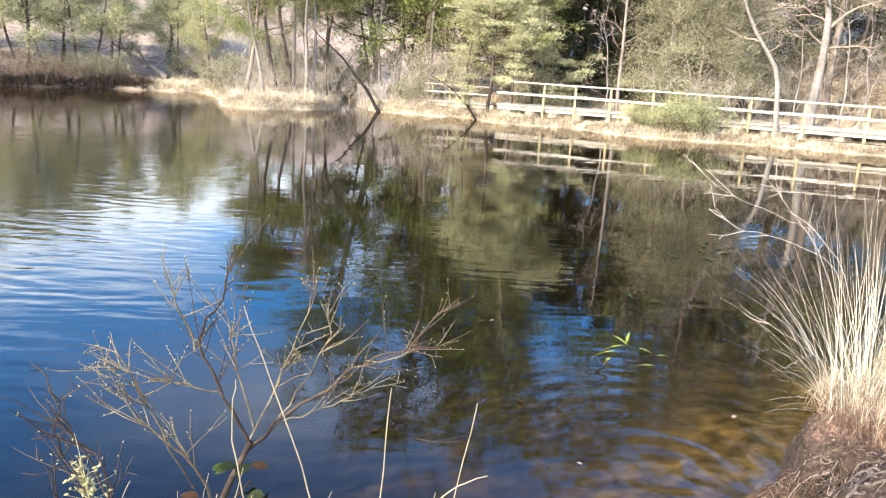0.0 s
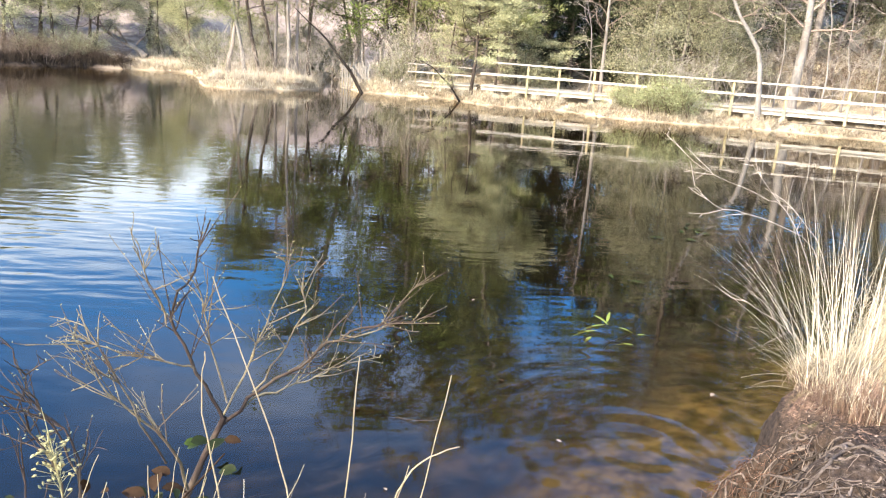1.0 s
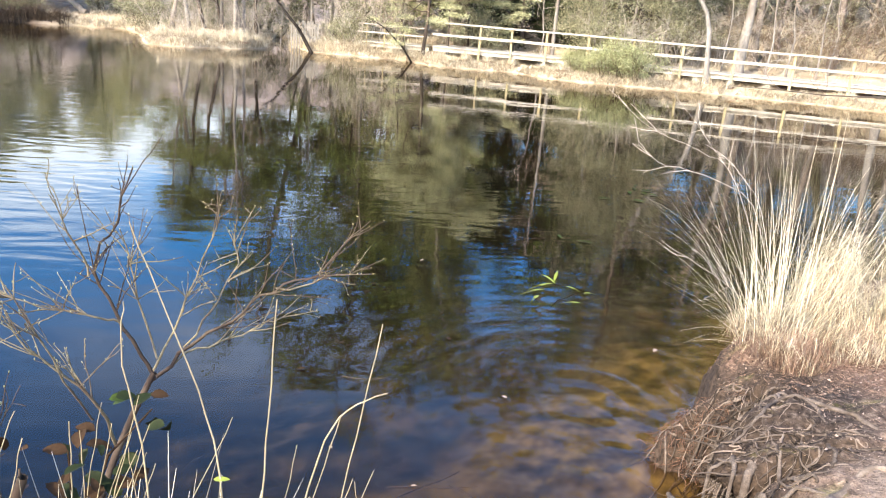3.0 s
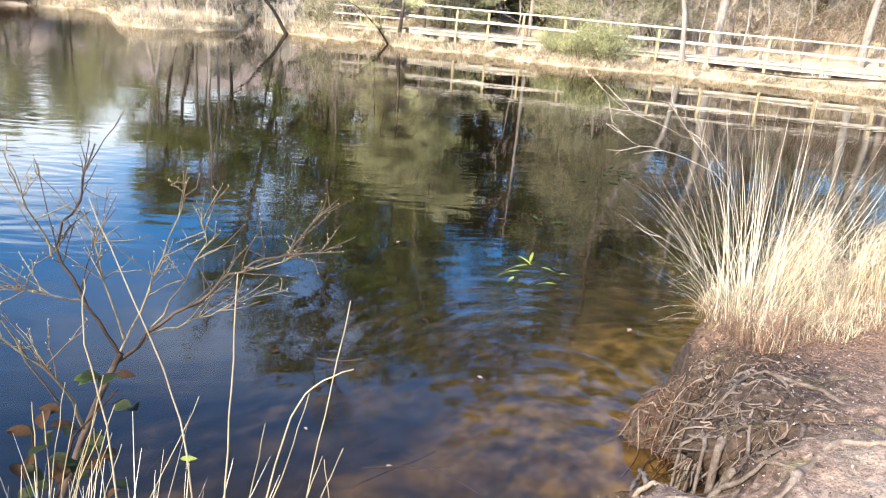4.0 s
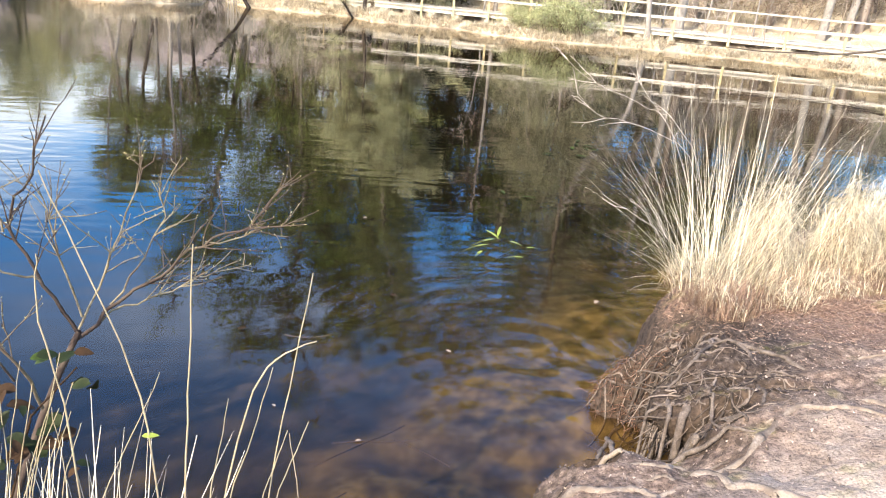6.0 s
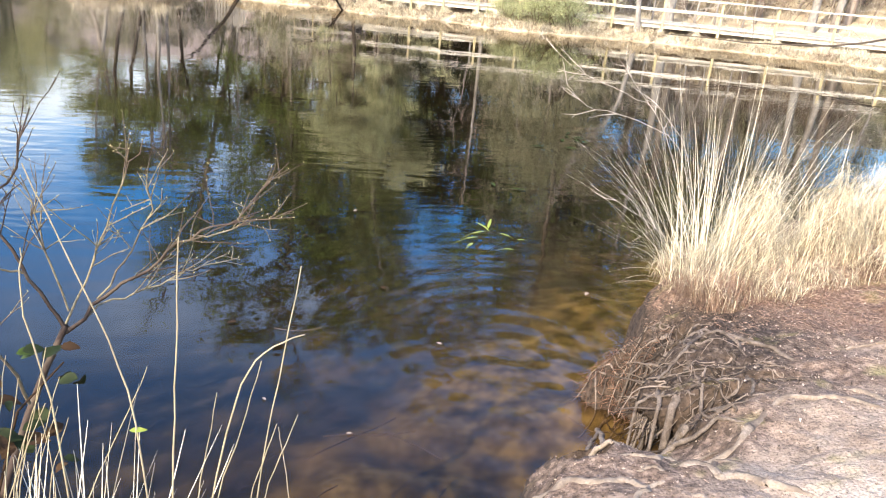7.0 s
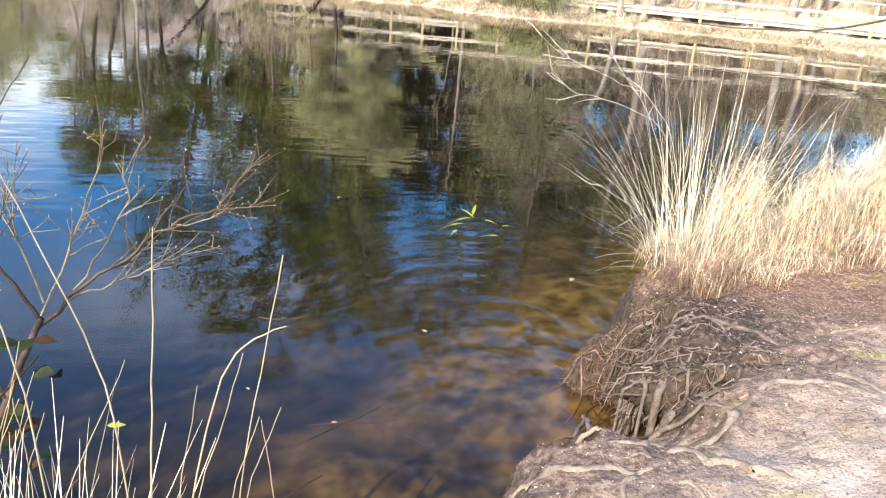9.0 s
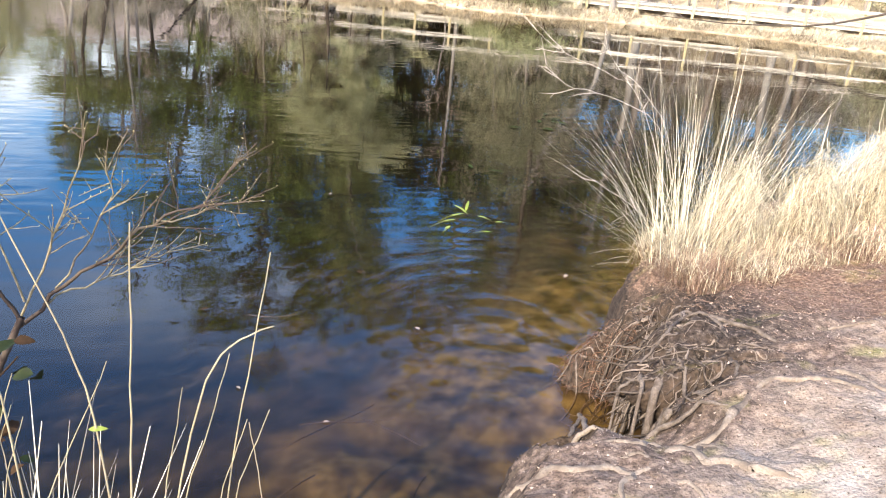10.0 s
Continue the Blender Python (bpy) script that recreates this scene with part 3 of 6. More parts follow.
def undercut(x, y):
    """How far the brow of the root mat leans out over the water at a place of the plan."""
    x, y = np.asarray(x, float), np.asarray(y, float)
    lean = np.zeros(np.broadcast(x, y).shape)
    k = (x > 1.2) & (x < 2.9) & (y > 2.2) & (y < 3.4)
    d = shore_distance(x[k], y[k]) + 0.05 * fbm(x[k], y[k], 7.0, 1)
    lean[k] = np.interp(d, (0, 0.02, 0.08, 0.3, 0.9), (0.0, 0.0, 1.0, 0.72, 0.0)) * LEAN * np.exp(-((y[k] - 2.78) / 0.30) ** 4)
    return -0.97 * lean, -0.20 * lean


def brow_table():
    """Heights of the near bank's upper surface, the leaning brow included, on a fine lattice."""
    gx, gy = np.meshgrid(np.arange(1.1, 2.6, 0.0125), np.arange(2.1, 3.4, 0.0125), indexing="ij")
    z = height(gx, gy)
    best = np.full(gx.shape, 9.0)
    for back in np.linspace(0, LEAN, 22):
        u, v = gx + 0.97 * back, gy + 0.20 * back
        du, dv = undercut(u, v)
        miss, h = np.hypot(u + du - gx, v + dv - gy), height(u, v)
        better = (miss < 0.025) & (h > z) | (miss < best - 0.03)
        z[better], best[better] = h[better], miss[better]
    return z


BROW = brow_table()


def brow_z(x, y):
    """Height of the near bank's upper surface at a place."""
    x, y = np.broadcast_arrays(np.atleast_1d(np.asarray(x, float)), np.atleast_1d(np.asarray(y, float)))
    u, v = (x - 1.1) / 0.0125, (y - 2.1) / 0.0125
    k = (u > 0) & (v > 0) & (u < BROW.shape[0] - 1.01) & (v < BROW.shape[1] - 1.01)
    z = np.empty(x.shape)
    if not k.all():
        z[~k] = height(x[~k], y[~k])
    i, j = u[k].astype(int), v[k].astype(int)
    a, b = u[k] - i, v[k] - j
    z[k] = (BROW[i, j] * (1 - a) + BROW[i + 1, j] * a) * (1 - b) + (BROW[i, j + 1] * (1 - a) + BROW[i + 1, j + 1] * a) * b
    return z


def ground_z(x, y):
    return float(height(np.array([x]), np.array([y]))[0])


def lines(*stretches):
    return np.unique(np.concatenate([np.arange(a, b, s) for a, b, s in stretches]).round(4))


def build_ground():
    xs = lines((-600, -60, 45), (-60, -22, 2.0), (-22, -4, 0.4), (-4, 0.4, 0.2), (0.4, 3.6, 0.018), (3.6, 9, 0.2), (9, 22, 0.4), (22, 60, 2.0), (60, 601, 45))
    ys = lines((-600, -40, 56), (-40, -3, 3.0), (-3, 0.8, 0.2), (0.8, 4.6, 0.018), (4.6, 8, 0.2), (8, 22, 0.7), (22, 40, 0.25), (40, 70, 1.5), (70, 601, 40))
    gx, gy = np.meshgrid(xs, ys, indexing="ij")
    z = height(gx.ravel(), gy.ravel())
    du, dv = undercut(gx.ravel(), gy.ravel())
    b = Build()
    i, j = np.meshgrid(np.arange(len(xs) - 1), np.arange(len(ys) - 1), indexing="ij")
    p = i * len(ys) + j
    b.add(np.stack([gx.ravel() + du, gy.ravel() + dv, z], 1), np.stack([p, p + len(ys), p + len(ys) + 1, p + 1], -1).reshape(-1, 4))
    g = part("ground", b, M_GROUND)
    tagged(g, "sandy trodden bank, grassy far shore and pond bed in one sheet", "ground", kind="structure")
    w = Build()
    w.add([(-61, -3, 0), (42, -3, 0), (42, 40, 0), (-61, 40, 0)], [(0, 1, 2, 3)])
    w = part("water", w, M_WATER)
    tagged(w, "dark rippled pond water mirroring trees and blue sky", "water", kind="structure")


build_ground()


# ---- trees ----
def bent(rng, p, d, length, segs, wobble, rise=0.0):
    """A wandering line from p along d."""
    d = np.asarray(d, float) / np.linalg.norm(d)
    pts = [np.asarray(p, float)]
    for _ in range(segs):
        d = d + rng.normal(size=3) * wobble + np.array((0, 0, rise))
        d /= np.linalg.norm(d)
        pts.append(pts[-1] + d * length / segs)
    return np.array(pts)


def limb(rng, wood, tips, p, d, length, r, level, spread=0.8, rise=0.05, wobble=0.18, kids=(3, 5), sides=4):
    pts = bent(rng, p, d, length, 5 if level else 4, wobble, rise)
    wood.tube(pts, np.linspace(r, r * 0.35, len(pts)), sides if r > 0.012 else 3)
    tips.append(pts[-1])
    if level == 0:
        tips.append(pts[len(pts) // 2])
        return
    for _ in range(rng.integers(kids[0], kids[1] + 1)):
        s = rng.uniform(0.3, 1.0)
        i = min(int(s * (len(pts) - 1)), len(pts) - 2)
        at = pts[i] + (pts[i + 1] - pts[i]) * (s * (len(pts) - 1) - i)
        way = (pts[i + 1] - pts[i]) / np.linalg.norm(pts[i + 1] - pts[i]) + rng.normal(size=3) * spread
        limb(rng, wood, tips, at, way, length * rng.uniform(0.45, 0.7), r * 0.5, level - 1, spread, rise, wobble, kids, 3)


def foliage(rng, tips, per_tip, size, leaf, width, flat=0.6):
    b = Build()
    t = np.repeat(np.array(tips), per_tip, axis=0)
    off = rng.normal(size=t.shape) * size * np.array((1, 1, flat))
    axis = off + rng.normal(size=t.shape) * size * 0.6 + np.array((0, 0, size * 0.4))
    b.needles(t + off, axis, rng.uniform(0.6, 1.3, len(t)) * leaf, rng.uniform(0.6, 1.3, len(t)) * width, rng)
    return b


def pine(seed, name, label, tall, clear, radius, bark, needles, leaf_n=26, lean=(0, 0), reach=1.9, limbs=16, flat=0.55, group="pines on the far bank", size=0.22, taper=0.6, leaf=(0.15, 0.030)):
    """A pine with a bare lower stem, crooked limbs and needle clumps. Stands at the origin."""
    rng = np.random.default_rng(seed)
    t = thing(name, label, "tree", group)
    stem, wood, tips = Build(), Build(), []
    pts = bent(rng, (0, 0, -0.15), (lean[0], lean[1], 1), tall, 10, 0.07, 0.06)
    stem.tube(pts, np.interp(np.linspace(0, 1, 11), (0, 0.08, 1), (radius * 1.35, radius, radius * 0.22)), 8)
    tips.append(pts[-1])
    for i in range(limbs):
        s = clear + (1 - clear) * (i + rng.uniform(0, 1)) / limbs
        k = min(int(s * 10), 9)
        at = pts[k] + (pts[k + 1] - pts[k]) * (s * 10 - k)
        a = i * 2.4 + rng.uniform(-0.4, 0.4)
        size_here = reach * (1.05 - taper * (s - clear) / (1 - clear)) * rng.uniform(0.7, 1.15)
        limb(rng, wood, tips, at, (math.cos(a), math.sin(a), rng.uniform(0.0, 0.5)), size_here, radius * 0.28, 1, 0.55, 0.04, 0.2, (4, 6))
    part("trunk", stem, bark, t)
    tagged(part("branchwork", wood, M_TWIG if bark is M_PALE_BARK else M_DARK_BARK, t), kind="stuff")
    tagged(part("crown", foliage(rng, tips, int(leaf_n * 3.2), size, leaf[0], leaf[1], flat), needles, t), kind="stuff")
    return t


def bare_tree(seed, name, label, tall, radius, bark, twigs, line=None, limbs=12, reach=1.3, clear=0.3, level=2, group="bare trees on the far bank", spread=0.7):
    """A leafless tree. line: the stem's bends, if it has any of note."""
    rng = np.random.default_rng(seed)
    t = thing(name, label, "tree", group)
    stem, wood, tips = Build(), Build(), []
    if line is None:
        pts = bent(rng, (0, 0, -0.15), (0, 0, 1), tall, 10, 0.10, 0.05)
    else:
        ln = np.array(line, float)
        s = np.linspace(0, len(ln) - 1, 11)
        pts = np.stack([np.interp(s, np.arange(len(ln)), ln[:, k]) for k in range(3)], 1)
        pts[1:-1] = 0.25 * pts[:-2] + 0.5 * pts[1:-1] + 0.25 * pts[2:]
    stem.tube(pts, np.interp(np.linspace(0, 1, 11), (0, 0.06, 1), (radius * 1.3, radius, radius * 0.25)), 8)
    for i in range(limbs):
        s = clear + (1 - clear) * (i + rng.uniform(0, 1)) / limbs
        k = min(int(s * 10), 9)
        at = pts[k] + (pts[k + 1] - pts[k]) * (s * 10 - k)
        a = i * 2.4 + rng.uniform(-0.5, 0.5)
        limb(rng, wood, tips, at, (math.cos(a), math.sin(a), rng.uniform(0.2, 0.9)), reach * rng.uniform(0.6, 1.1), radius * 0.25, level, spread, 0.05, 0.2, (3, 5))
    part("trunk", stem, bark, t)
    tagged(part("branchwork", wood, twigs, t), kind="stuff")
    return t


def thicket(seed, name, label, wide, tall, stems, twigs, leaves=None, leaf_n=10, level=2, group="bushes on the far bank", leaf=0.07, width=0.03, size=0.12, radius=0.014):
    """A many-stemmed bush, bare or in leaf."""
    rng = np.random.default_rng(seed)
    t = thing(name, label, "bush", group)
    wood, tips = Build(), []
    for _ in range(stems):
        a, r = rng.uniform(0, 6.28), math.sqrt(rng.uniform(0, 1)) * wide * 0.5
        lean = rng.normal(size=2) * 0.35
        limb(rng, wood, tips, (r * math.cos(a), r * math.sin(a), -0.08), (lean[0] + math.cos(a) * 0.3, lean[1] + math.sin(a) * 0.3, 1), tall * rng.uniform(0.45, 0.75), radius, level, 0.6, 0.05, 0.16, (3, 5), 3)
    tagged(part("stem_thicket", wood, twigs, t), kind="stuff")
    if leaves:
        tagged(part("foliage", foliage(rng, tips, leaf_n, size, leaf, width, 0.7), leaves, t), kind="stuff")
    return t


def stand(t, x, y, turn=0.0, scale=1.0, sink=0.0, copy=True):
    """Puts a thing, or a copy of it, on the ground."""
    m = Matrix.Translation((x, y, ground_z(x, y) - sink)) @ Matrix.Rotation(radians(turn), 4, "Z") @ Matrix.Scale(scale, 4)
    if copy:
        return copy_thing(t, m)
    t.matrix_basis = m
    return t


def put(t, places, sink=0.0):
    """The thing itself at the first place (x, y, turn, scale), copies at the rest."""
    for i, (x, y, turn, scale) in reversed(list(enumerate(places))):
        stand(t, x, y, turn, scale, sink, copy=i > 0)


def build_trees():
    # slender dark pines on the left-hand shore, their crowns not far up
    p = pine(11, "pine_tree", "slender dark-stemmed pine with thin grey-green crown", 6.6, 0.34, 0.085, M_DARK_BARK, M_NEEDLE_PALE, 26, (0.06, 0), 1.7, 14, size=0.26)
    put(p, [(-18.9, 34.6, 0, 1.0), (-17.2, 35.6, 60, 0.9), (-14.4, 39.6, 300, 0.85), (-20.6, 34.8, 200, 1.0), (-19.2, 38.6, 250, 0.9), (-25.6, 34, 10, 1.1), (-13.4, 38.2, 200, 0.66), (-17.6, 40.2, 330, 0.85), (-11.6, 37.4, 150, 0.6)])
    p = pine(12, "pine_tree", "crooked dark pine with low drooping grey-green boughs", 6.0, 0.26, 0.075, M_DARK_BARK, M_NEEDLE_PALE, 24, (0.22, 0.1), 1.6, 16, size=0.26)
    put(p, [(-18.2, 34.9, 140, 0.95), (-16.5, 35.6, 20, 0.85), (-14.0, 39.8, 100, 0.85), (-23, 36, 90, 1.1), (-18.4, 36.6, 50, 0.8), (-15.9, 36.8, 280, 0.75), (-20.9, 37.2, 120, 0.85), (-15.2, 41.4, 20, 0.8), (-12.2, 38.4, 230, 0.6)])
    # green-crowned pines on the grassy spit
    p = pine(21, "pine_tree", "tall pine with bright green crown on the grassy spit", 7.2, 0.36, 0.10, M_PINE_BARK, M_NEEDLE_LIGHT, 52, (0.05, 0), 2.0, 17, leaf=(0.11, 0.018))
    put(p, [(-8.6, 32.4, 0, 0.95), (-6.0, 33.2, 120, 1.05), (-9.6, 36.4, 40, 0.8)])
    p = pine(22, "pine_tree", "crooked pine with sparse green crown", 7.6, 0.45, 0.085, M_DARK_BARK, M_NEEDLE, 46, (-0.08, 0.05), 1.8, 13, leaf=(0.11, 0.018))
    put(p, [(-7.2, 32.0, 0, 1.0), (-4.0, 37.2, 90, 0.85), (-2.4, 35.5, 210, 1.0), (-6.6, 32.6, 20, 1.0), (-5.3, 32.9, 300, 0.95), (-6.9, 41, 150, 1.0)])
    b = bare_tree(31, "birch_tree", "pale-barked birch leaning over dry grass", 6.5, 0.085, M_PALE_BARK, M_TWIG, [(0, 0, -0.1), (-0.15, 0, 1.2), (-0.42, 0, 2.3), (-0.75, 0.1, 4.2), (-0.9, 0.2, 6.4)], 12, 1.3, 0.4)
    stand(b, -7.75, 31.9, copy=False)
    b = bare_tree(32, "birch_tree", "tall pale birch with fine bare twigs", 7.5, 0.09, M_PALE_BARK, M_TWIG, [(0, 0, -0.1), (0.05, 0, 1.4), (-0.06, 0, 2.8), (0.08, 0.05, 5.0), (0, 0.1, 7.4)], 14, 1.3, 0.4)
    put(b, [(-5.95, 31.6, 0, 1.0), (-5.65, 31.9, 130, 0.9), (-6.6, 32.4, 250, 0.85), (6.2, 29.4, 75, 0.95), (-3.2, 33.6, 30, 0.8), (-1.0, 33.5, 300, 0.9)])
    # great pines in the middle, whose crowns hang low over the boardwalk
    p = pine(41, "pine_tree", "broad pine with low light-green boughs behind the boardwalk", 14.0, 0.10, 0.19, M_PINE_BARK, M_NEEDLE_LIGHT, 30, (0.03, -0.03), 3.1, 38)
    put(p, [(2.6, 31.9, 0, 0.8), (4.9, 35.0, 110, 0.5), (0.4, 33.2, 220, 0.75), (-2.6, 36.6, 70, 0.7)])
    p = pine(47, "pine_tree", "tall round-topped pine with dense green crown", 14.2, 0.16, 0.18, M_PINE_BARK, M_NEEDLE_DEEP, 23, (0.02, 0.02), 2.6, 40, size=0.34, taper=0.08, leaf=(0.17, 0.045))
    put(p, [(-3.4, 35.4, 0, 0.98), (-1.3, 34.8, 100, 1.08), (0.9, 35.0, 200, 1.12), (2.9, 34.4, 300, 1.02), (8.6, 33.6, 50, 1.08), (12.3, 36.2, 140, 1.0), (15.4, 35.6, 20, 1.06), (18.8, 34.6, 260, 1.0), (22.4, 32.6, 170, 1.04)])
    p = pine(46, "pine_tree", "tall pine with dense crown on a bare stem", 12.5, 0.36, 0.16, M_PINE_BARK, M_NEEDLE, 24, (0.02, 0.02), 2.6, 26, size=0.28, leaf=(0.16, 0.036))
    put(p, [(14.4, 30.2, 0, 1.0), (17.3, 29.6, 130, 1.05), (20.3, 28.3, 250, 1.0), (23.6, 26.6, 40, 1.0), (12.9, 33.2, 90, 1.05)])
    p = pine(44, "young_pine_tree", "bushy light-green young pine over the waterside rail", 4.6, 0.36, 0.075, M_DARK_BARK, M_NEEDLE_PALE, 80, (-0.05, -0.05), 2.3, 24, size=0.17, flat=0.34, leaf=(0.09, 0.016))
    put(p, [(1.35, 29.75, 0, 0.95), (3.1, 30.9, 130, 1.25)])
    p = pine(45, "young_pine_tree", "grey-green young pine mixed with bare twigs", 5.2, 0.16, 0.08, M_PINE_BARK, M_NEEDLE_GREY, 40, (0.0, -0.05), 2.1, 24, size=0.24, leaf=(0.10, 0.017))
    put(p, [(8.9, 28.9, 0, 0.95), (8.0, 29.6, 100, 0.95), (10.6, 29.3, 220, 0.9), (16.2, 32.2, 10, 1.3), (19.4, 31.2, 80, 1.3), (22.0, 30.0, 200, 1.3), (24.5, 28.6, 300, 1.2)])
    p = pine(42, "pine_tree", "broad dusty-green pine with drooping boughs", 13.0, 0.10, 0.17, M_DARK_BARK, M_NEEDLE_GREY, 30, (0.0, 0.04), 2.7, 32, leaf=(0.10, 0.021))
    put(p, [(9.4, 29.7, 0, 0.95), (11.6, 31.5, 200, 1.0), (9.3, 33.2, 80, 0.95), (19.0, 32, 40, 1.0)])
    # added evergreens, leaf colour near-black to stand in for the hollow's shade
    p = pine(43, "fir_tree", "evergreen behind the railing, darkened in place of canopy shade", 8.5, 0.03, 0.14, M_DARK_BARK, M_SHADE_EVERGREEN, 14, (0, 0), 2.0, 34, leaf=(0.16, 0.045))
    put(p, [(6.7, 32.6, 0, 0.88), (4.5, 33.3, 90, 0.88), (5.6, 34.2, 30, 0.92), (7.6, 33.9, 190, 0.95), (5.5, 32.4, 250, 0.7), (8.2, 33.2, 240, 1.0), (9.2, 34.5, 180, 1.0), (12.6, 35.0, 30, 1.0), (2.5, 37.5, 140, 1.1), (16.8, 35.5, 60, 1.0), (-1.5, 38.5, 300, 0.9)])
    # the large pale pine by the boardwalk and its thin neighbours
    b = bare_tree(51, "old_pine_tree", "thick pale pine trunk with dead crooked branches", 8.5, 0.205, M_PALE_BARK, M_TWIG, [(0, 0, -0.1), (0.02, 0, 1.0), (0.1, 0, 2.3), (0.14, 0.05, 3.9), (-0.25, 0.2, 5.5), (-0.3, 0.4, 8.5)], 13, 2.4, 0.42, 2, spread=0.8)
    stand(b, 12.85, 28.0, copy=False)
    b = bare_tree(52, "leaning_tree", "slim grey tree bent over the water's edge", 5.5, 0.10, M_PALE_BARK, M_TWIG, [(0, 0, -0.1), (-0.12, 0, 1.2), (-0.3, 0, 2.35), (-1.2, 0, 3.3), (-1.9, 0.1, 4.8), (-2.1, 0.2, 6.0)], 10, 1.4, 0.45)
    stand(b, 11.05, 26.35, copy=False)
    b = bare_tree(53, "birch_tree", "pale twin birch stem beside the boardwalk rail", 8.0, 0.16, M_PALE_BARK, M_PALE_TWIG, None, 14, 1.7, 0.35)
    put(b, [(18.1, 27.2, 0, 1.0), (19.1, 27.2, 140, 0.95)])
    b = bare_tree(54, "sapling", "thin bare sapling among brown scrub", 5.0, 0.045, M_PALE_BARK, M_PALE_TWIG, None, 12, 1.1, 0.15)
    put(b, [(13.75, 27.6, 0, 1.0), (14.7, 28.0, 60, 1.0), (15.6, 27.6, 120, 0.9), (10.0, 28.2, 200, 0.9), (16.6, 28.5, 20, 1.1), (12.0, 27.4, 310, 0.8), (5.7, 29.0, 30, 0.8), (7.6, 28.6, 250, 0.9), (21, 26.5, 10, 1.0)])
    b = bare_tree(55, "shore_tree", "small dark many-branched tree at the waterside", 4.2, 0.07, M_DARK_BARK, M_TWIG, [(0, 0, -0.1), (-0.1, 0, 0.6), (-0.25, 0, 1.4), (-0.1, 0.1, 2.6), (0, 0.1, 4.0)], 14, 1.5, 0.12)
    put(b, [(0.7, 30.6, 0, 0.9), (2.3, 29.9, 80, 0.8)])
    # bare pinkish scrub
    s = thicket(61, "bare_bush", "leafless greyish bush with fine pale twigs", 1.6, 2.6, 10, M_PALE_TWIG)
    put(s, [(-0.6, 31.8, 0, 1.1), (0.4, 32.4, 70, 1.2), (-2.0, 33.0, 140, 1.1), (-3.6, 35.4, 220, 1.1), (10.8, 28.6, 20, 1.0), (14.6, 29.0, 100, 1.1), (16.9, 29.6, 10, 1.2), (8.2, 28.3, 190, 0.9), (12.2, 29.6, 290, 1.2), (19.6, 29, 30, 1.3),
            (9.2, 27.9, 40, 1.0), (9.9, 27.6, 160, 0.9), (8.7, 28.0, 100, 0.9), (22.5, 27.5, 0, 1.2), (-11.5, 37.5, 20, 0.9), (-7.0, 31.6, 40, 0.7), (-5.4, 32.0, 80, 0.8), (-8.2, 30.3, 150, 0.55), (-6.4, 30.7, 220, 0.6), (-5.3, 30.6, 300, 0.6), (-7.2, 30.0, 10, 0.5), (-6.2, 33.4, 60, 1.0), (-7.8, 33.2, 130, 1.0), (-4.2, 33.6, 250, 1.0), (-5.0, 36.6, 330, 1.0), (-9.0, 32.6, 10, 0.7), (-8.0, 30.6, 200, 0.45), (-1.4, 31.2, 120, 0.9), (-10.4, 36.6, 0, 0.8)])
    s = thicket(62, "scrub", "brown tangled scrub with dead stems", 1.8, 2.0, 13, M_TWIG, M_HEATH, 5, leaf=0.06, width=0.03)
    put(s, [(-17.6, 33.6, 0, 0.7), (-18.6, 33.3, 20, 0.75), (-20.2, 32.8, 20, 0.7), (15.6, 29.4, 30, 1.1), (17.6, 28.6, 150, 1.1), (13.4, 30.2, 70, 1.2), (20.5, 28.6, 10, 1.3), (-10.2, 34.9, 0, 0.6), (11.3, 30.4, 330, 1.2), (18.6, 30.4, 60, 1.3), (24.5, 27, 60, 1.3), (-22.5, 32.2, 80, 0.75), (-16.9, 33.8, 200, 0.6), (-15.3, 34.8, 40, 0.42), (-16.4, 33.5, 250, 0.45), (-17.3, 32.9, 120, 0.5), (-18.4, 32.2, 0, 0.5), (-19.7, 31.7, 80, 0.5), (-21.2, 31.3, 210, 0.55), (-14.4, 35.1, 160, 0.4), (-17.9, 32.9, 10, 0.55), (-19.2, 32.3, 50, 0.6), (-21.2, 32.6, 90, 0.75), (-16.2, 34.0, 130, 0.5)])
    # green bushes
    s = thicket(63, "evergreen_bush", "low green bush with brown lower stems at the water's edge", 1.5, 1.5, 22, M_HEATH, M_SHRUB_LEAF, 9, leaf=0.07, width=0.03, size=0.10)
    put(s, [(8.6, 26.5, 0, 0.95), (7.6, 26.8, 120, 0.85), (6.6, 27.2, 240, 0.6)])
    s = thicket(64, "leafy_bush", "olive-green bush behind dry grass", 1.6, 1.9, 12, M_DARK_BARK, M_NEEDLE_GREY, 15, leaf=0.09, width=0.035, size=0.14)
    put(s, [(-15.4, 35.4, 0, 0.7), (-16.2, 34.9, 60, 0.65), (-17.6, 34.2, 200, 0.6), (-9.6, 33.2, 100, 0.9), (-6.6, 34.6, 40, 1.1), (-5.4, 35.4, 170, 1.2), (-7.8, 35.2, 310, 1.1), (-6.9, 33.6, 200, 0.7), (-0.2, 33.6, 10, 1.2), (-1.6, 31.7, 90, 0.7), (-12.6, 38.2, 20, 0.9), (3.6, 30.6, 300, 0.9), (7.8, 29.6, 100, 1.1), (10.6, 29.9, 10, 1.1),
            (23, 26.6, 30, 1.2)])


build_trees()


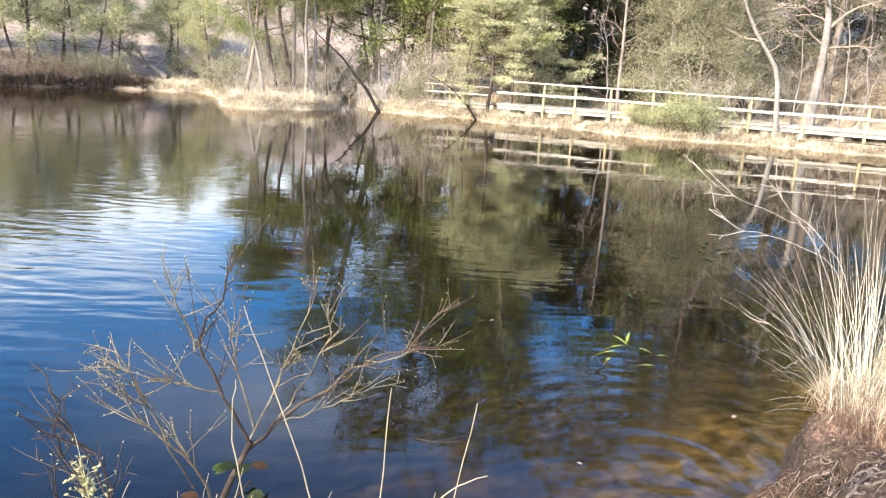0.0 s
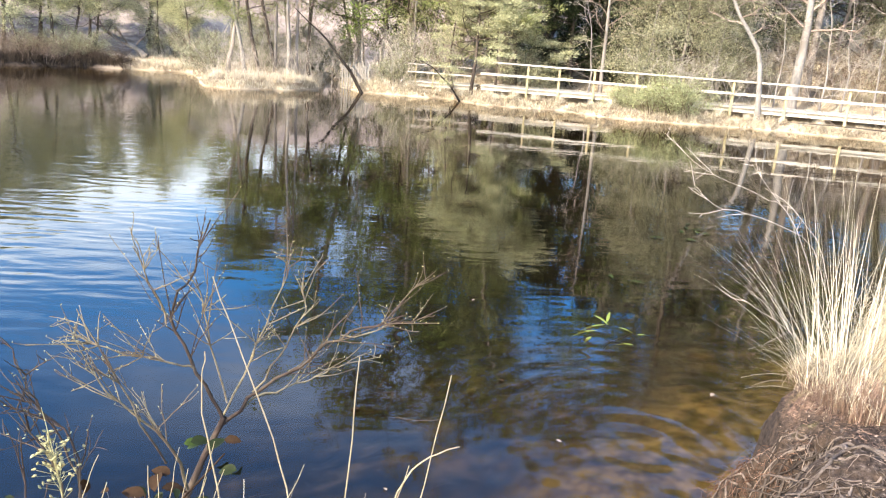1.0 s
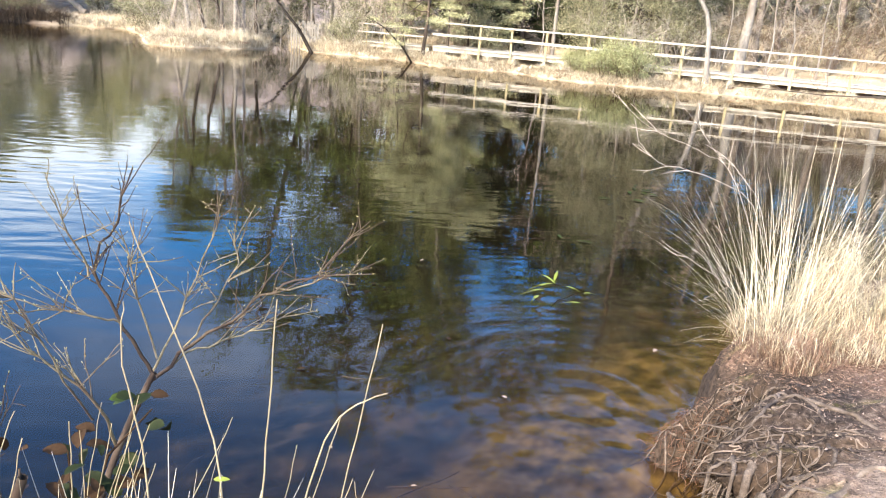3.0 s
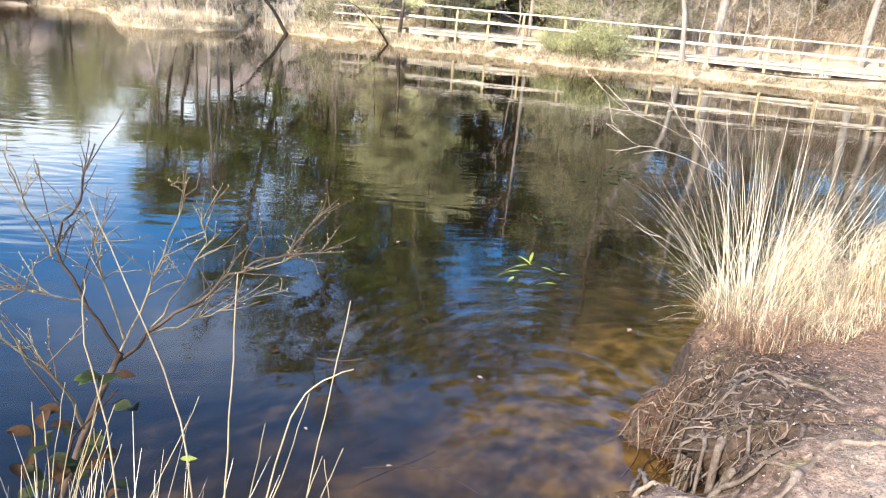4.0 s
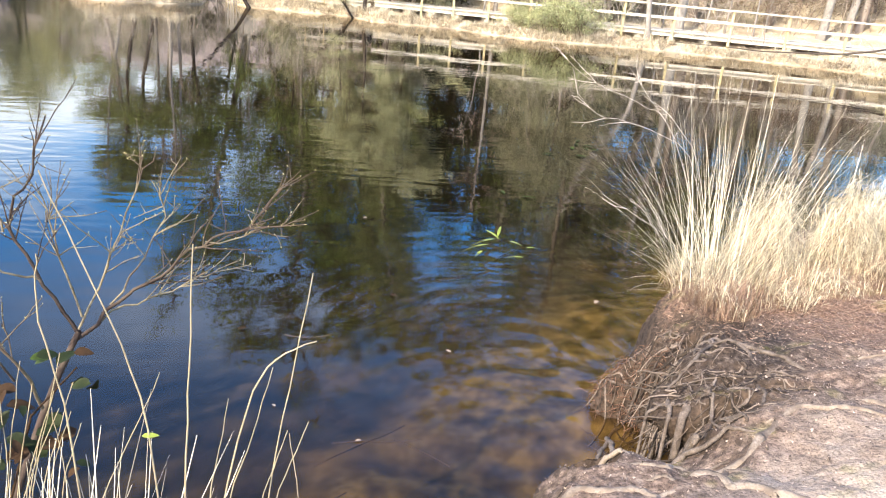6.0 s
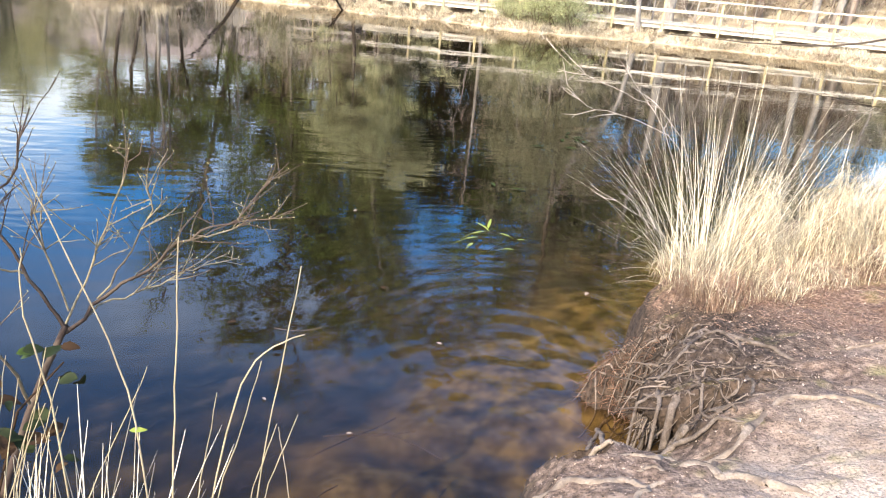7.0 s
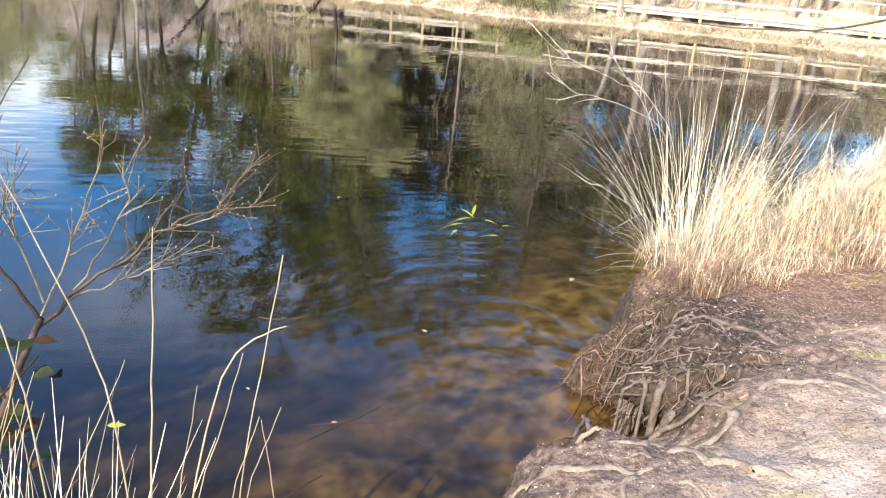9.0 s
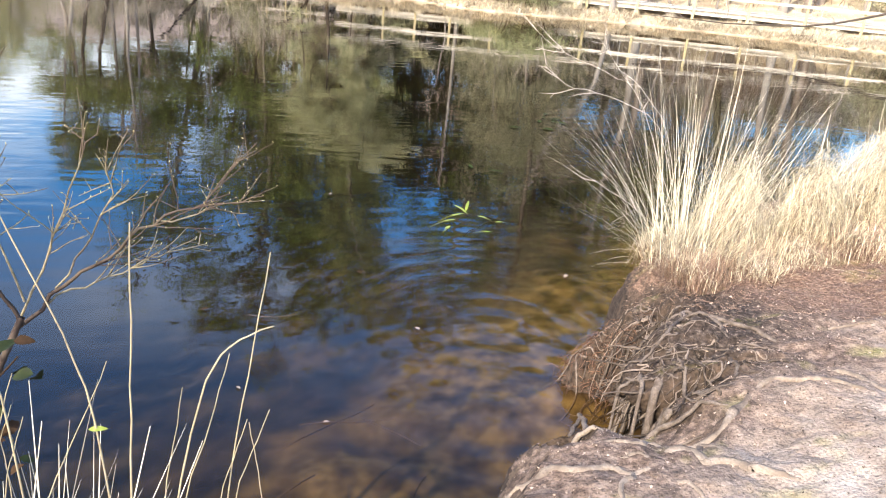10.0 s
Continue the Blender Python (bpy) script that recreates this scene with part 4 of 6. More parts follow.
# ---- fallen and leaning wood ----
def lone_log(name, label, line, r0, r1, bark, seed, limbs=6):
    rng = np.random.default_rng(seed)
    t = thing(name, label, "fallen tree")
    stem, wood, tips = Build(), Build(), []
    ln = np.array(line, float)
    s = np.linspace(0, len(ln) - 1, 12)
    pts = np.stack([np.interp(s, np.arange(len(ln)), ln[:, k]) for k in range(3)], 1) + rng.normal(size=(12, 3)) * r0 * 0.15
    stem.tube(pts, np.linspace(r0, r1, 12), 8)
    for i in range(limbs):
        k = rng.integers(4, 11)
        limb(rng, wood, tips, pts[k], (rng.normal(), rng.normal(), 0.8), 0.9, r1, 1, 0.6)
    part("trunk", stem, bark, t)
    tagged(part("branchwork", wood, M_TWIG, t), kind="stuff")


lone_log("leaning_dead_tree", "dark dead trunk slanting out of the pond", [(-2.72, 30.3, -0.25), (-3.3, 30.5, 0.75), (-4.4, 30.7, 2.0), (-5.6, 30.9, 3.0)], 0.085, 0.014, M_BLACK_WOOD, 71)
lone_log("fallen_pale_tree", "bleached fallen trunk on the grassy shore", [(-13.6, 37.2, 0.45), (-14.2, 37.4, 0.85), (-15.2, 37.5, 1.25), (-16.3, 37.6, 1.9)], 0.16, 0.06, M_PALE_BARK, 72)
lone_log("waterside_limb", "dark crooked limb hanging over the water", [(0.95, 29.2, 0.0), (0.6, 29.3, 0.5), (-0.1, 29.4, 1.15), (-0.8, 29.5, 1.5)], 0.042, 0.012, M_BLACK_WOOD, 73)


# ---- boardwalk ----
def walk_line(x):
    return 29.26 - (x - 2.2) * 0.32


def beam(b, p, q, wide, deep):
    """A squared timber between two points; wide is across, deep is upright."""
    p, q = Vector(p), Vector(q)
    mid, d = (p + q) / 2, q - p
    m = Matrix.Translation(mid) @ d.to_track_quat("X", "Z").to_matrix().to_4x4()
    b.box(m, d.length, wide, deep)


def boardwalk(name, label, xs, tops, ends, deck_z, line, rail_gap=0.42, stout=1.0):
    """Deck on joists, with posts and two rails along the water side."""
    t = thing(name, label, "boardwalk")
    rng = np.random.default_rng(5)
    x0, x1 = ends
    y0, y1 = line(x0), line(x1)
    d = Vector((x1 - x0, y1 - y0, 0))
    across = Vector((-d.y, d.x, 0)).normalized()
    if across.y < 0:
        across.negate()
    width, step = 1.35, 0.155
    for k in range(int(d.length / step)):
        b = Build()
        mid = Vector((x0, y0, deck_z - 0.02 + rng.normal() * 0.003)) + d.normalized() * step * (k + 0.5) + across * width / 2
        m = Matrix.Translation(mid) @ Matrix.Rotation(math.atan2(d.y, d.x) + rng.normal() * 0.004, 4, "Z")
        b.box(m, 0.145, width + 0.06 + rng.normal() * 0.01, 0.04)
        part("plank", b, M_TIMBER, t, smooth=False)
    for off in (0.10, width / 2, width - 0.10):
        b = Build()
        beam(b, Vector((x0, y0, deck_z - 0.12)) + across * off, Vector((x1, y1, deck_z - 0.12)) + across * off, 0.07, 0.15)
        part("joist", b, M_UNDER if off > 0.2 else M_TIMBER, t, smooth=False)
    for x in xs:
        p = Vector((x, line(x), 0)) - across * 0.04
        g = ground_z(p.x, p.y)
        b = Build()
        top = tops + rng.normal() * 0.015
        beam(b, (p.x, p.y, min(g, 0.2) - 0.3), (p.x + rng.normal() * 0.015, p.y, top), 0.068 * stout, 0.068 * stout)
        part("post", b, M_POST, t, smooth=False)
    o = across * -0.115
    edges = [x0] + [x for x in xs[1:-1:2]] + [x1]
    for h, deep in ((tops - 0.02, 0.052), (tops - rail_gap - 0.02, 0.085)):
        b = Build()
        for a, c in zip(edges, edges[1:]):
            beam(b, Vector((a, line(a), h + rng.normal() * 0.008)) + o, Vector((c, line(c), h + rng.normal() * 0.008)) + o, 0.05 * stout, deep * stout)
        part("rail", b, M_TIMBER, t, smooth=False)
    return t


boardwalk("boardwalk", "weathered timber boardwalk with two-rail fence over dry grass", [3.38, 4.5, 5.7, 7.1, 8.6, 10.2, 11.85, 13.65, 15.4, 17.2, 19.0, 21.0], 1.52, (1.7, 22.5), 0.66, walk_line)
boardwalk("boardwalk_spur", "older low boardwalk section among waterside trees", [-0.8, -0.1, 0.65, 1.4], 1.22, (-1.1, 1.6), 0.55, lambda x: 30.9 - (x + 0.5) * 0.22, 0.3, 0.6)


def palisade():
    t = thing("picket_fence", "short run of pale weathered upright pickets", "fence")
    rng = np.random.default_rng(8)
    for k in range(11):
        x = -3.75 + k * 0.105
        b = Build()
        y = 31.7 - k * 0.05
        g = ground_z(x, y)
        beam(b, (x, y, g - 0.1), (x + rng.normal() * 0.02, y, 1.02 + rng.normal() * 0.06), 0.03, 0.06)
        part("picket", b, M_OLD_TIMBER, t, smooth=False)
    for h in (0.5, 0.85):
        b = Build()
        beam(b, (-3.85, 31.78, h), (-2.6, 31.18, h), 0.03, 0.06)
        part("rail", b, M_OLD_TIMBER, t, smooth=False)


palisade()


# ---- dry grass on the far bank ----
def far_grass():
    rng = np.random.default_rng(90)
    n = 190000
    x, y = rng.uniform(-24, 24, n), rng.uniform(20, 42, n)
    d = shore_distance(x, y)
    keep = (d > 0.02) & (x > -14.2) & (rng.uniform(size=n) < np.clip(1.25 - d / 3.2, 0.10, 1))
    keep &= ~((x > 0) & (d > 1.0) & (y > walk_line(x)) & (y < walk_line(x) + 1.6))
    x, y, d = x[keep], y[keep], d[keep]
    clump = wave(x, y, 3.3, 0.2)
    clump = clump + 1.6 * fbm(x, y, 1.4, 5, 3)
    tall = np.clip(0.20 + 0.14 * clump + rng.normal(size=len(x)) * 0.06, 0.05, 0.50) * np.where((x > -11) & (x < -4), 0.95, 1.0) * np.where(x > 2.5, 0.72, 1.0)
    z = height(x, y)
    root = np.stack([x, y, z - 0.02], 1)
    tip = root + np.stack([rng.normal(size=len(x)) * 0.20, rng.normal(size=len(x)) * 0.20 - 0.08, tall], 1)
    b = Build()
    b.blades(root, tip, 0.06, rng.uniform(0.006, 0.016, len(x)), 2)
    g = part("dry_grass", b, M_DRY_GRASS)
    tagged(g, "bleached tussocky grass along the far shore", "grass", kind="stuff")
    # overhanging tufts at the very edge
    line = np.array([q for q in FAR_SHORE if -14.2 < q[0] < 26], float)
    ends = np.cumsum(np.hypot(*np.diff(line, axis=0).T))
    n = 26000
    k = rng.uniform(0, ends[-1], n)
    x, y = np.interp(k, np.r_[0, ends], line[:, 0]) + rng.normal(size=n) * 0.2, np.interp(k, np.r_[0, ends], line[:, 1]) + rng.normal(size=n) * 0.2
    d = shore_distance(x, y) + 0.10 * wave(x, y, 2.3, 0.5) + 0.34 * fbm(x, y, 1.2, 4, 3)
    keep = (d > -0.05) & (d < 0.35) & (fbm(x, y, 0.9, 12, 3) > -0.42)
    x, y = x[keep], y[keep]
    root = np.stack([x, y, height(x, y)], 1)
    root[:, 2] = np.maximum(root[:, 2], 0.04)
    tip = root + np.stack([rng.normal(size=len(x)) * 0.10, -rng.uniform(0.05, 0.28, len(x)), rng.uniform(-0.04, 0.16, len(x))], 1)
    b = Build()
    b.blades(root, tip, 0.10, rng.uniform(0.012, 0.024, len(x)), 3)
    g = part("edge_grass", b, M_DRY_GRASS)
    tagged(g, "dry grass hanging over the waterline", "grass", kind="stuff")
    # dark heather and dead stems along the shaded shore
    line = np.array([q for q in FAR_SHORE if q[0] < -13], float)
    ends = np.cumsum(np.hypot(*np.diff(line, axis=0).T))
    n = 15000
    k = rng.uniform(0, ends[-1], n)
    x, y = np.interp(k, np.r_[0, ends], line[:, 0]), np.interp(k, np.r_[0, ends], line[:, 1])
    x, y = x + rng.normal(size=n) * 0.1, y + np.abs(rng.normal(size=n)) * 0.5 - 0.1
    root = np.stack([x, y, np.maximum(height(x, y), 0.0) - 0.02], 1)
    tall = np.clip(0.28 + 0.5 * fbm(x, y, 1.1, 14, 3), 0.08, 0.9) * rng.uniform(0.4, 1.2, n)
    tip = root + np.stack([rng.normal(size=n) * 0.16, rng.normal(size=n) * 0.16 - 0.12, tall], 1)
    b = Build()
    b.blades(root, tip, 0.08, rng.uniform(0.008, 0.022, n), 3)
    tagged(part("shore_heather", b, M_DARK_SCRUB), "dark heather and dead stems along the shaded shore", "heather", kind="stuff")


far_grass()


def far_tussocks():
    """Rounded clumps of bleached grass along the far waterline."""
    rng = np.random.default_rng(95)
    first = None
    spots = [(-8.0, 28.9), (-7.3, 28.7), (-6.6, 28.9), (-5.9, 29.2), (-5.3, 29.6), (-4.9, 30.3), (-5.6, 30.0), (-6.9, 29.4), (-8.3, 29.7), (-2.6, 30.9), (-1.9, 30.7), (-1.1, 30.5), (0.2, 30.3), (1.0, 29.7), (2.0, 28.7), (2.9, 28.6), (3.7, 28.5), (4.6, 28.4),
             (5.5, 27.4), (6.1, 26.9), (9.7, 26.3), (10.6, 26.1), (11.7, 25.9), (12.8, 25.5), (14.0, 25.0), (15.2, 24.4), (16.4, 23.6), (-10.6, 35.8), (-11.8, 35.6), (-13.0, 35.2), (-14.2, 35.0)]
    for x, y in spots:
        m = Matrix.Translation((x, y, max(ground_z(x, y), 0.03))) @ Matrix.Rotation(rng.uniform(0, 6.28), 4, "Z") @ Matrix.Scale(rng.uniform(0.6, 1.15) * (0.85 if -9 < x < -4.5 else 0.8), 4)
        if first is not None:
            copy_thing(first, m)
            continue
        first = thing("far_tussock", "rounded bleached grass clump at the far waterline", "grass tussock", "tussocks on the far bank", m)
        n = 520
        a, rr = rng.uniform(0, 6.28, n), np.sqrt(rng.uniform(0, 1, n)) * 0.24
        root = np.stack([rr * np.cos(a), rr * np.sin(a), -0.02 + rr * 0], 1)
        tilt, ln = np.abs(rng.normal(size=n)) * 0.7, rng.uniform(0.2, 0.62, n)
        tip = root + np.stack([np.sin(tilt) * np.cos(a), np.sin(tilt) * np.sin(a), np.cos(tilt) - 0.25 * tilt], 1) * ln[:, None]
        b = Build()
        b.blades(root, tip, 0.3 * ln * np.sin(tilt), rng.uniform(0.006, 0.012, n), 3)
        tagged(part("blade_mass", b, M_DRY_GRASS, first), kind="stuff")
        n = 260
        a, rr = rng.uniform(0, 6.28, n), 0.2 + rng.uniform(0, 0.1, n)
        root = np.stack([rr * np.cos(a), rr * np.sin(a), 0.05 + rr * 0], 1)
        tip = root + np.stack([0.12 * np.cos(a), 0.12 * np.sin(a), rng.uniform(-0.12, 0.05, n)], 1)
        b = Build()
        b.blades(root, tip, 0.03, 0.012, 2)
        tagged(part("skirt", b, M_THATCH, first, "brown dead skirt"), kind="stuff")


far_tussocks()


lone_log("overhanging_branch", "dark bare branch reaching low over the pond", [(21.5, 21.9, 0.5), (19.6, 21.8, 1.5), (17.5, 21.5, 1.15), (15.3, 21.0, 0.72), (12.5, 20.9, 0.62), (9.6, 20.9, 0.68)], 0.06, 0.008, M_DARK_BARK, 74, 14)


# ---- near bank ----
def tussock(seed, label, x, y, spread, tall_n, tall, mop_n, mop_r, mop_h, thatch_n, lean=(0.0, 0.0)):
    """A clump of bleached moor grass: long stiff blades, a mop of fine arching straw and a brown thatch skirt."""
    rng = np.random.default_rng(seed)
    t = thing("grass_tussock", label, "grass tussock", "tussocks on the near bank", Matrix.Translation((x, y, ground_z(x, y))))

    def fan(n, r, lo, hi, most, w, bow, base=0.03):
        a = rng.uniform(0, 2 * math.pi, n)
        rr = np.sqrt(rng.uniform(0, 1, n)) * r
        root = np.stack([rr * np.cos(a), rr * np.sin(a), base * (1 - rr / r)], 1)
        ang = a + rng.normal(size=n) * 0.5
        tilt = most * rng.uniform(0, 1, n) ** 0.75 * (0.45 + 0.55 * rr / r)
        ln = rng.uniform(lo, hi, n) * np.interp(tilt, (0, 1.5), (1.0, 0.72))
        way = np.stack([np.sin(tilt) * np.cos(ang) + lean[0], np.sin(tilt) * np.sin(ang) + lean[1], np.cos(tilt)], 1)
        way /= np.linalg.norm(way, axis=1, keepdims=True)
        b = Build()
        b.blades(root, root + way * ln[:, None], bow * ln * np.sin(tilt) * rng.uniform(0.2, 1.3, n), rng.uniform(0.6, 1.3, n) * w, 7)
        return b

    def mop(n, size=1.0):
        """A shaggy dome: strands that lie over its swell, crossing one another."""
        th, ph = rng.uniform(0, 2 * math.pi, n), np.arccos(rng.uniform(0.0, 1.0, n))
        k = rng.uniform(0.72, 1.06, n) * size * (1 + 0.12 * np.sin(th * 3 + seed) + 0.08 * np.sin(th * 5 + ph * 4))
        c = np.stack([mop_r * np.sin(ph) * np.cos(th), mop_r * np.sin(ph) * np.sin(th), mop_h * np.cos(ph)], 1) * k[:, None]
        fall = np.stack([np.cos(ph) * np.cos(th), np.cos(ph) * np.sin(th), -np.sin(ph)], 1)
        way = fall + rng.normal(size=(n, 3)) * 0.42 + np.array((0, 0, 0.12))
        way /= np.linalg.norm(way, axis=1, keepdims=True)
        ln = rng.uniform(0.07, 0.26, n)[:, None]
        b = Build()
        b.blades(c - way * ln * 0.5, c + way * ln * 0.5, ln[:, 0] * rng.uniform(-0.1, 0.4, n), rng.uniform(0.0012, 0.0030, n), 4)
        return b

    tagged(part("tall_grass", fan(tall_n, spread, tall * 0.6, tall, 1.30, 0.0029, 0.32), M_TUFT, t), kind="stuff")
    tagged(part("short_grass", fan(int(tall_n * 1.4), spread * 1.1, tall * 0.16, tall * 0.5, 1.45, 0.0022, 0.45), M_TUFT, t), kind="stuff")
    if mop_n:
        tagged(part("straw_mop", mop(mop_n), M_SHORT_STRAW, t, "fine matted straw"), kind="stuff")
        tagged(part("dead_core", mop(mop_n // 2, 0.74), M_THATCH, t, "brown dead straw under the mop"), kind="stuff")
    tagged(part("thatch", fan(thatch_n, spread * 1.25, 0.04, 0.16, 1.5, 0.0028, 0.3), M_THATCH, t, "brown matted dead thatch"), kind="stuff")
    return t


tussock(101, "large bleached moor-grass tussock at the bank's edge", 2.32, 3.82, 0.22, 190, 1.36, 900, 0.24, 0.20, 1100, (-0.03, 0.02))
tussock(102, "rounded dome of pale dry straw", 2.64, 3.90, 0.12, 40, 1.15, 3600, 0.23, 0.56, 500, (0.06, 0.0))
tussock(103, "rounded straw mop beside a dark hollow", 3.14, 3.92, 0.12, 24, 0.95, 3200, 0.20, 0.52, 500, (0.12, 0.02))
tussock(104, "short tufted grass behind the bank's edge", 4.2, 4.6, 0.30, 50, 0.7, 1800, 0.40, 0.40, 500)
tussock(105, "ragged pale tussock near open water", 5.0, 5.3, 0.30, 60, 0.8, 1800, 0.40, 0.40, 500)
tussock(106, "bleached straw mop on trodden soil", 3.60, 3.98, 0.14, 16, 0.6, 2800, 0.23, 0.42, 600, (0.05, 0.0))
tussock(107, "low straw tuft beside bare soil", 2.60, 3.56, 0.20, 14, 0.26, 500, 0.20, 0.08, 900)
tussock(108, "brown matted mound before the large tussock", 2.26, 3.50, 0.17, 10, 0.26, 160, 0.2, 0.10, 2400)
tussock(109, "flattened straw tuft at the soil's edge", 3.72, 3.66, 0.28, 20, 0.36, 1200, 0.3, 0.16, 500)
tussock(110, "flattened straw tuft at the soil's edge", 4.15, 4.05, 0.32, 30, 0.45, 1500, 0.36, 0.26, 500)
tussock(111, "small straw tuft at the soil's edge", 2.92, 3.62, 0.18, 14, 0.24, 500, 0.20, 0.07, 600)
tussock(112, "small straw tuft at the soil's edge", 3.34, 3.56, 0.20, 14, 0.26, 500, 0.22, 0.08, 600)


def near_litter():
    """Brown needles, straw scraps and pale chips on the trodden soil."""
    rng = np.random.default_rng(110)
    n = 30000
    x, y = rng.uniform(0.6, 4.2, n), rng.uniform(1.2, 4.0, n)
    d = shore_distance(x, y)
    keep = (d > 0.08) & (rng.uniform(size=n) < np.clip((y + 0.5 * x - 3.6) * 1.4, 0.02, 1))
    x, y = x[keep], y[keep]
    c = np.stack([x, y, brow_z(x, y) + 0.006], 1)
    ax = np.stack([rng.normal(size=len(x)), rng.normal(size=len(x)), rng.normal(size=len(x)) * 0.15], 1)
    b = Build()
    b.leaves(c, ax, rng.uniform(0.015, 0.055, len(x)), rng.uniform(0.001, 0.0022, len(x)), rng)
    g = part("needle_litter", b, M_THATCH)
    tagged(g, "brown needles and straw scraps on the soil", "litter", kind="stuff")
    n = 4200
    x, y = rng.uniform(0.6, 3.4, n), rng.uniform(1.2, 3.4, n)
    keep = shore_distance(x, y) > 0.06
    x, y = x[keep], y[keep]
    c = np.stack([x, y, brow_z(x, y) + 0.005], 1)
    ax = np.stack([rng.normal(size=len(x)), rng.normal(size=len(x)), rng.normal(size=len(x)) * 0.2], 1)
    b = Build()
    b.leaves(c, ax, rng.uniform(0.3, 1, len(x)) ** 3 * 0.014, rng.uniform(0.3, 1, len(x)) ** 3 * 0.009, rng)
    g = part("wood_chips", b, M_CHIP)
    tagged(g, "pale bark chips and grit strewn on soil", "litter", kind="stuff")


near_litter()


def soil_crumbs():
    """Loose crumbs of soil and sand on the trodden bank."""
    rng = np.random.default_rng(115)
    n = 9000
    x, y = rng.uniform(0.6, 3.6, n), rng.uniform(1.2, 3.7, n)
    keep = shore_distance(x, y) > 0.04
    x, y = x[keep], y[keep]
    n = len(x)
    c = np.stack([x, y, brow_z(x, y) + 0.001], 1)
    size = 0.0015 + 0.006 * rng.uniform(size=n) ** 4
    corners = np.array([(1, 0, -0.4), (-0.5, 0.87, -0.4), (-0.5, -0.87, -0.4), (0, 0, 0.8)])
    v = c[:, None] + (corners[None] + rng.normal(size=(n, 4, 3)) * 0.35) * size[:, None, None]
    k = np.arange(n)[:, None, None] * 4 + np.array([(0, 1, 3), (1, 2, 3), (2, 0, 3), (0, 2, 1)])[None]
    b = Build()
    b.add(v.reshape(-1, 3), k.reshape(-1, 3))
    tagged(part("soil_crumbs", b, M_CRUMB, None, smooth=False), "loose pale and dark crumbs of dry soil", "soil", kind="stuff")


soil_crumbs()


def root_line(rng, p, way, length, r, kink, lift, n=16):
    """A thin root that wanders over the soil from p, with sudden kinks."""
    pts, d = [np.array(p, float)], np.array(way, float) / np.hypot(*way)
    for _ in range(n - 1):
        turn = rng.normal() * kink * (2.5 if rng.uniform() < 0.18 else 0.5)
        d = np.array((d[0] * math.cos(turn) - d[1] * math.sin(turn), d[0] * math.sin(turn) + d[1] * math.cos(turn)))
        pts.append(pts[-1] + d * length / (n - 1))
    flat = np.array(pts)
    z = brow_z(flat[:, 0], flat[:, 1])
    z = np.maximum(z, np.convolve(np.pad(z, 2, mode="edge"), np.ones(5) / 5, "valid"))
    rad = r * np.linspace(1.0, 0.45, n) * (1 + 0.15 * rng.normal(size=n))
    return np.column_stack([flat, z + rad * lift]), np.abs(rad)


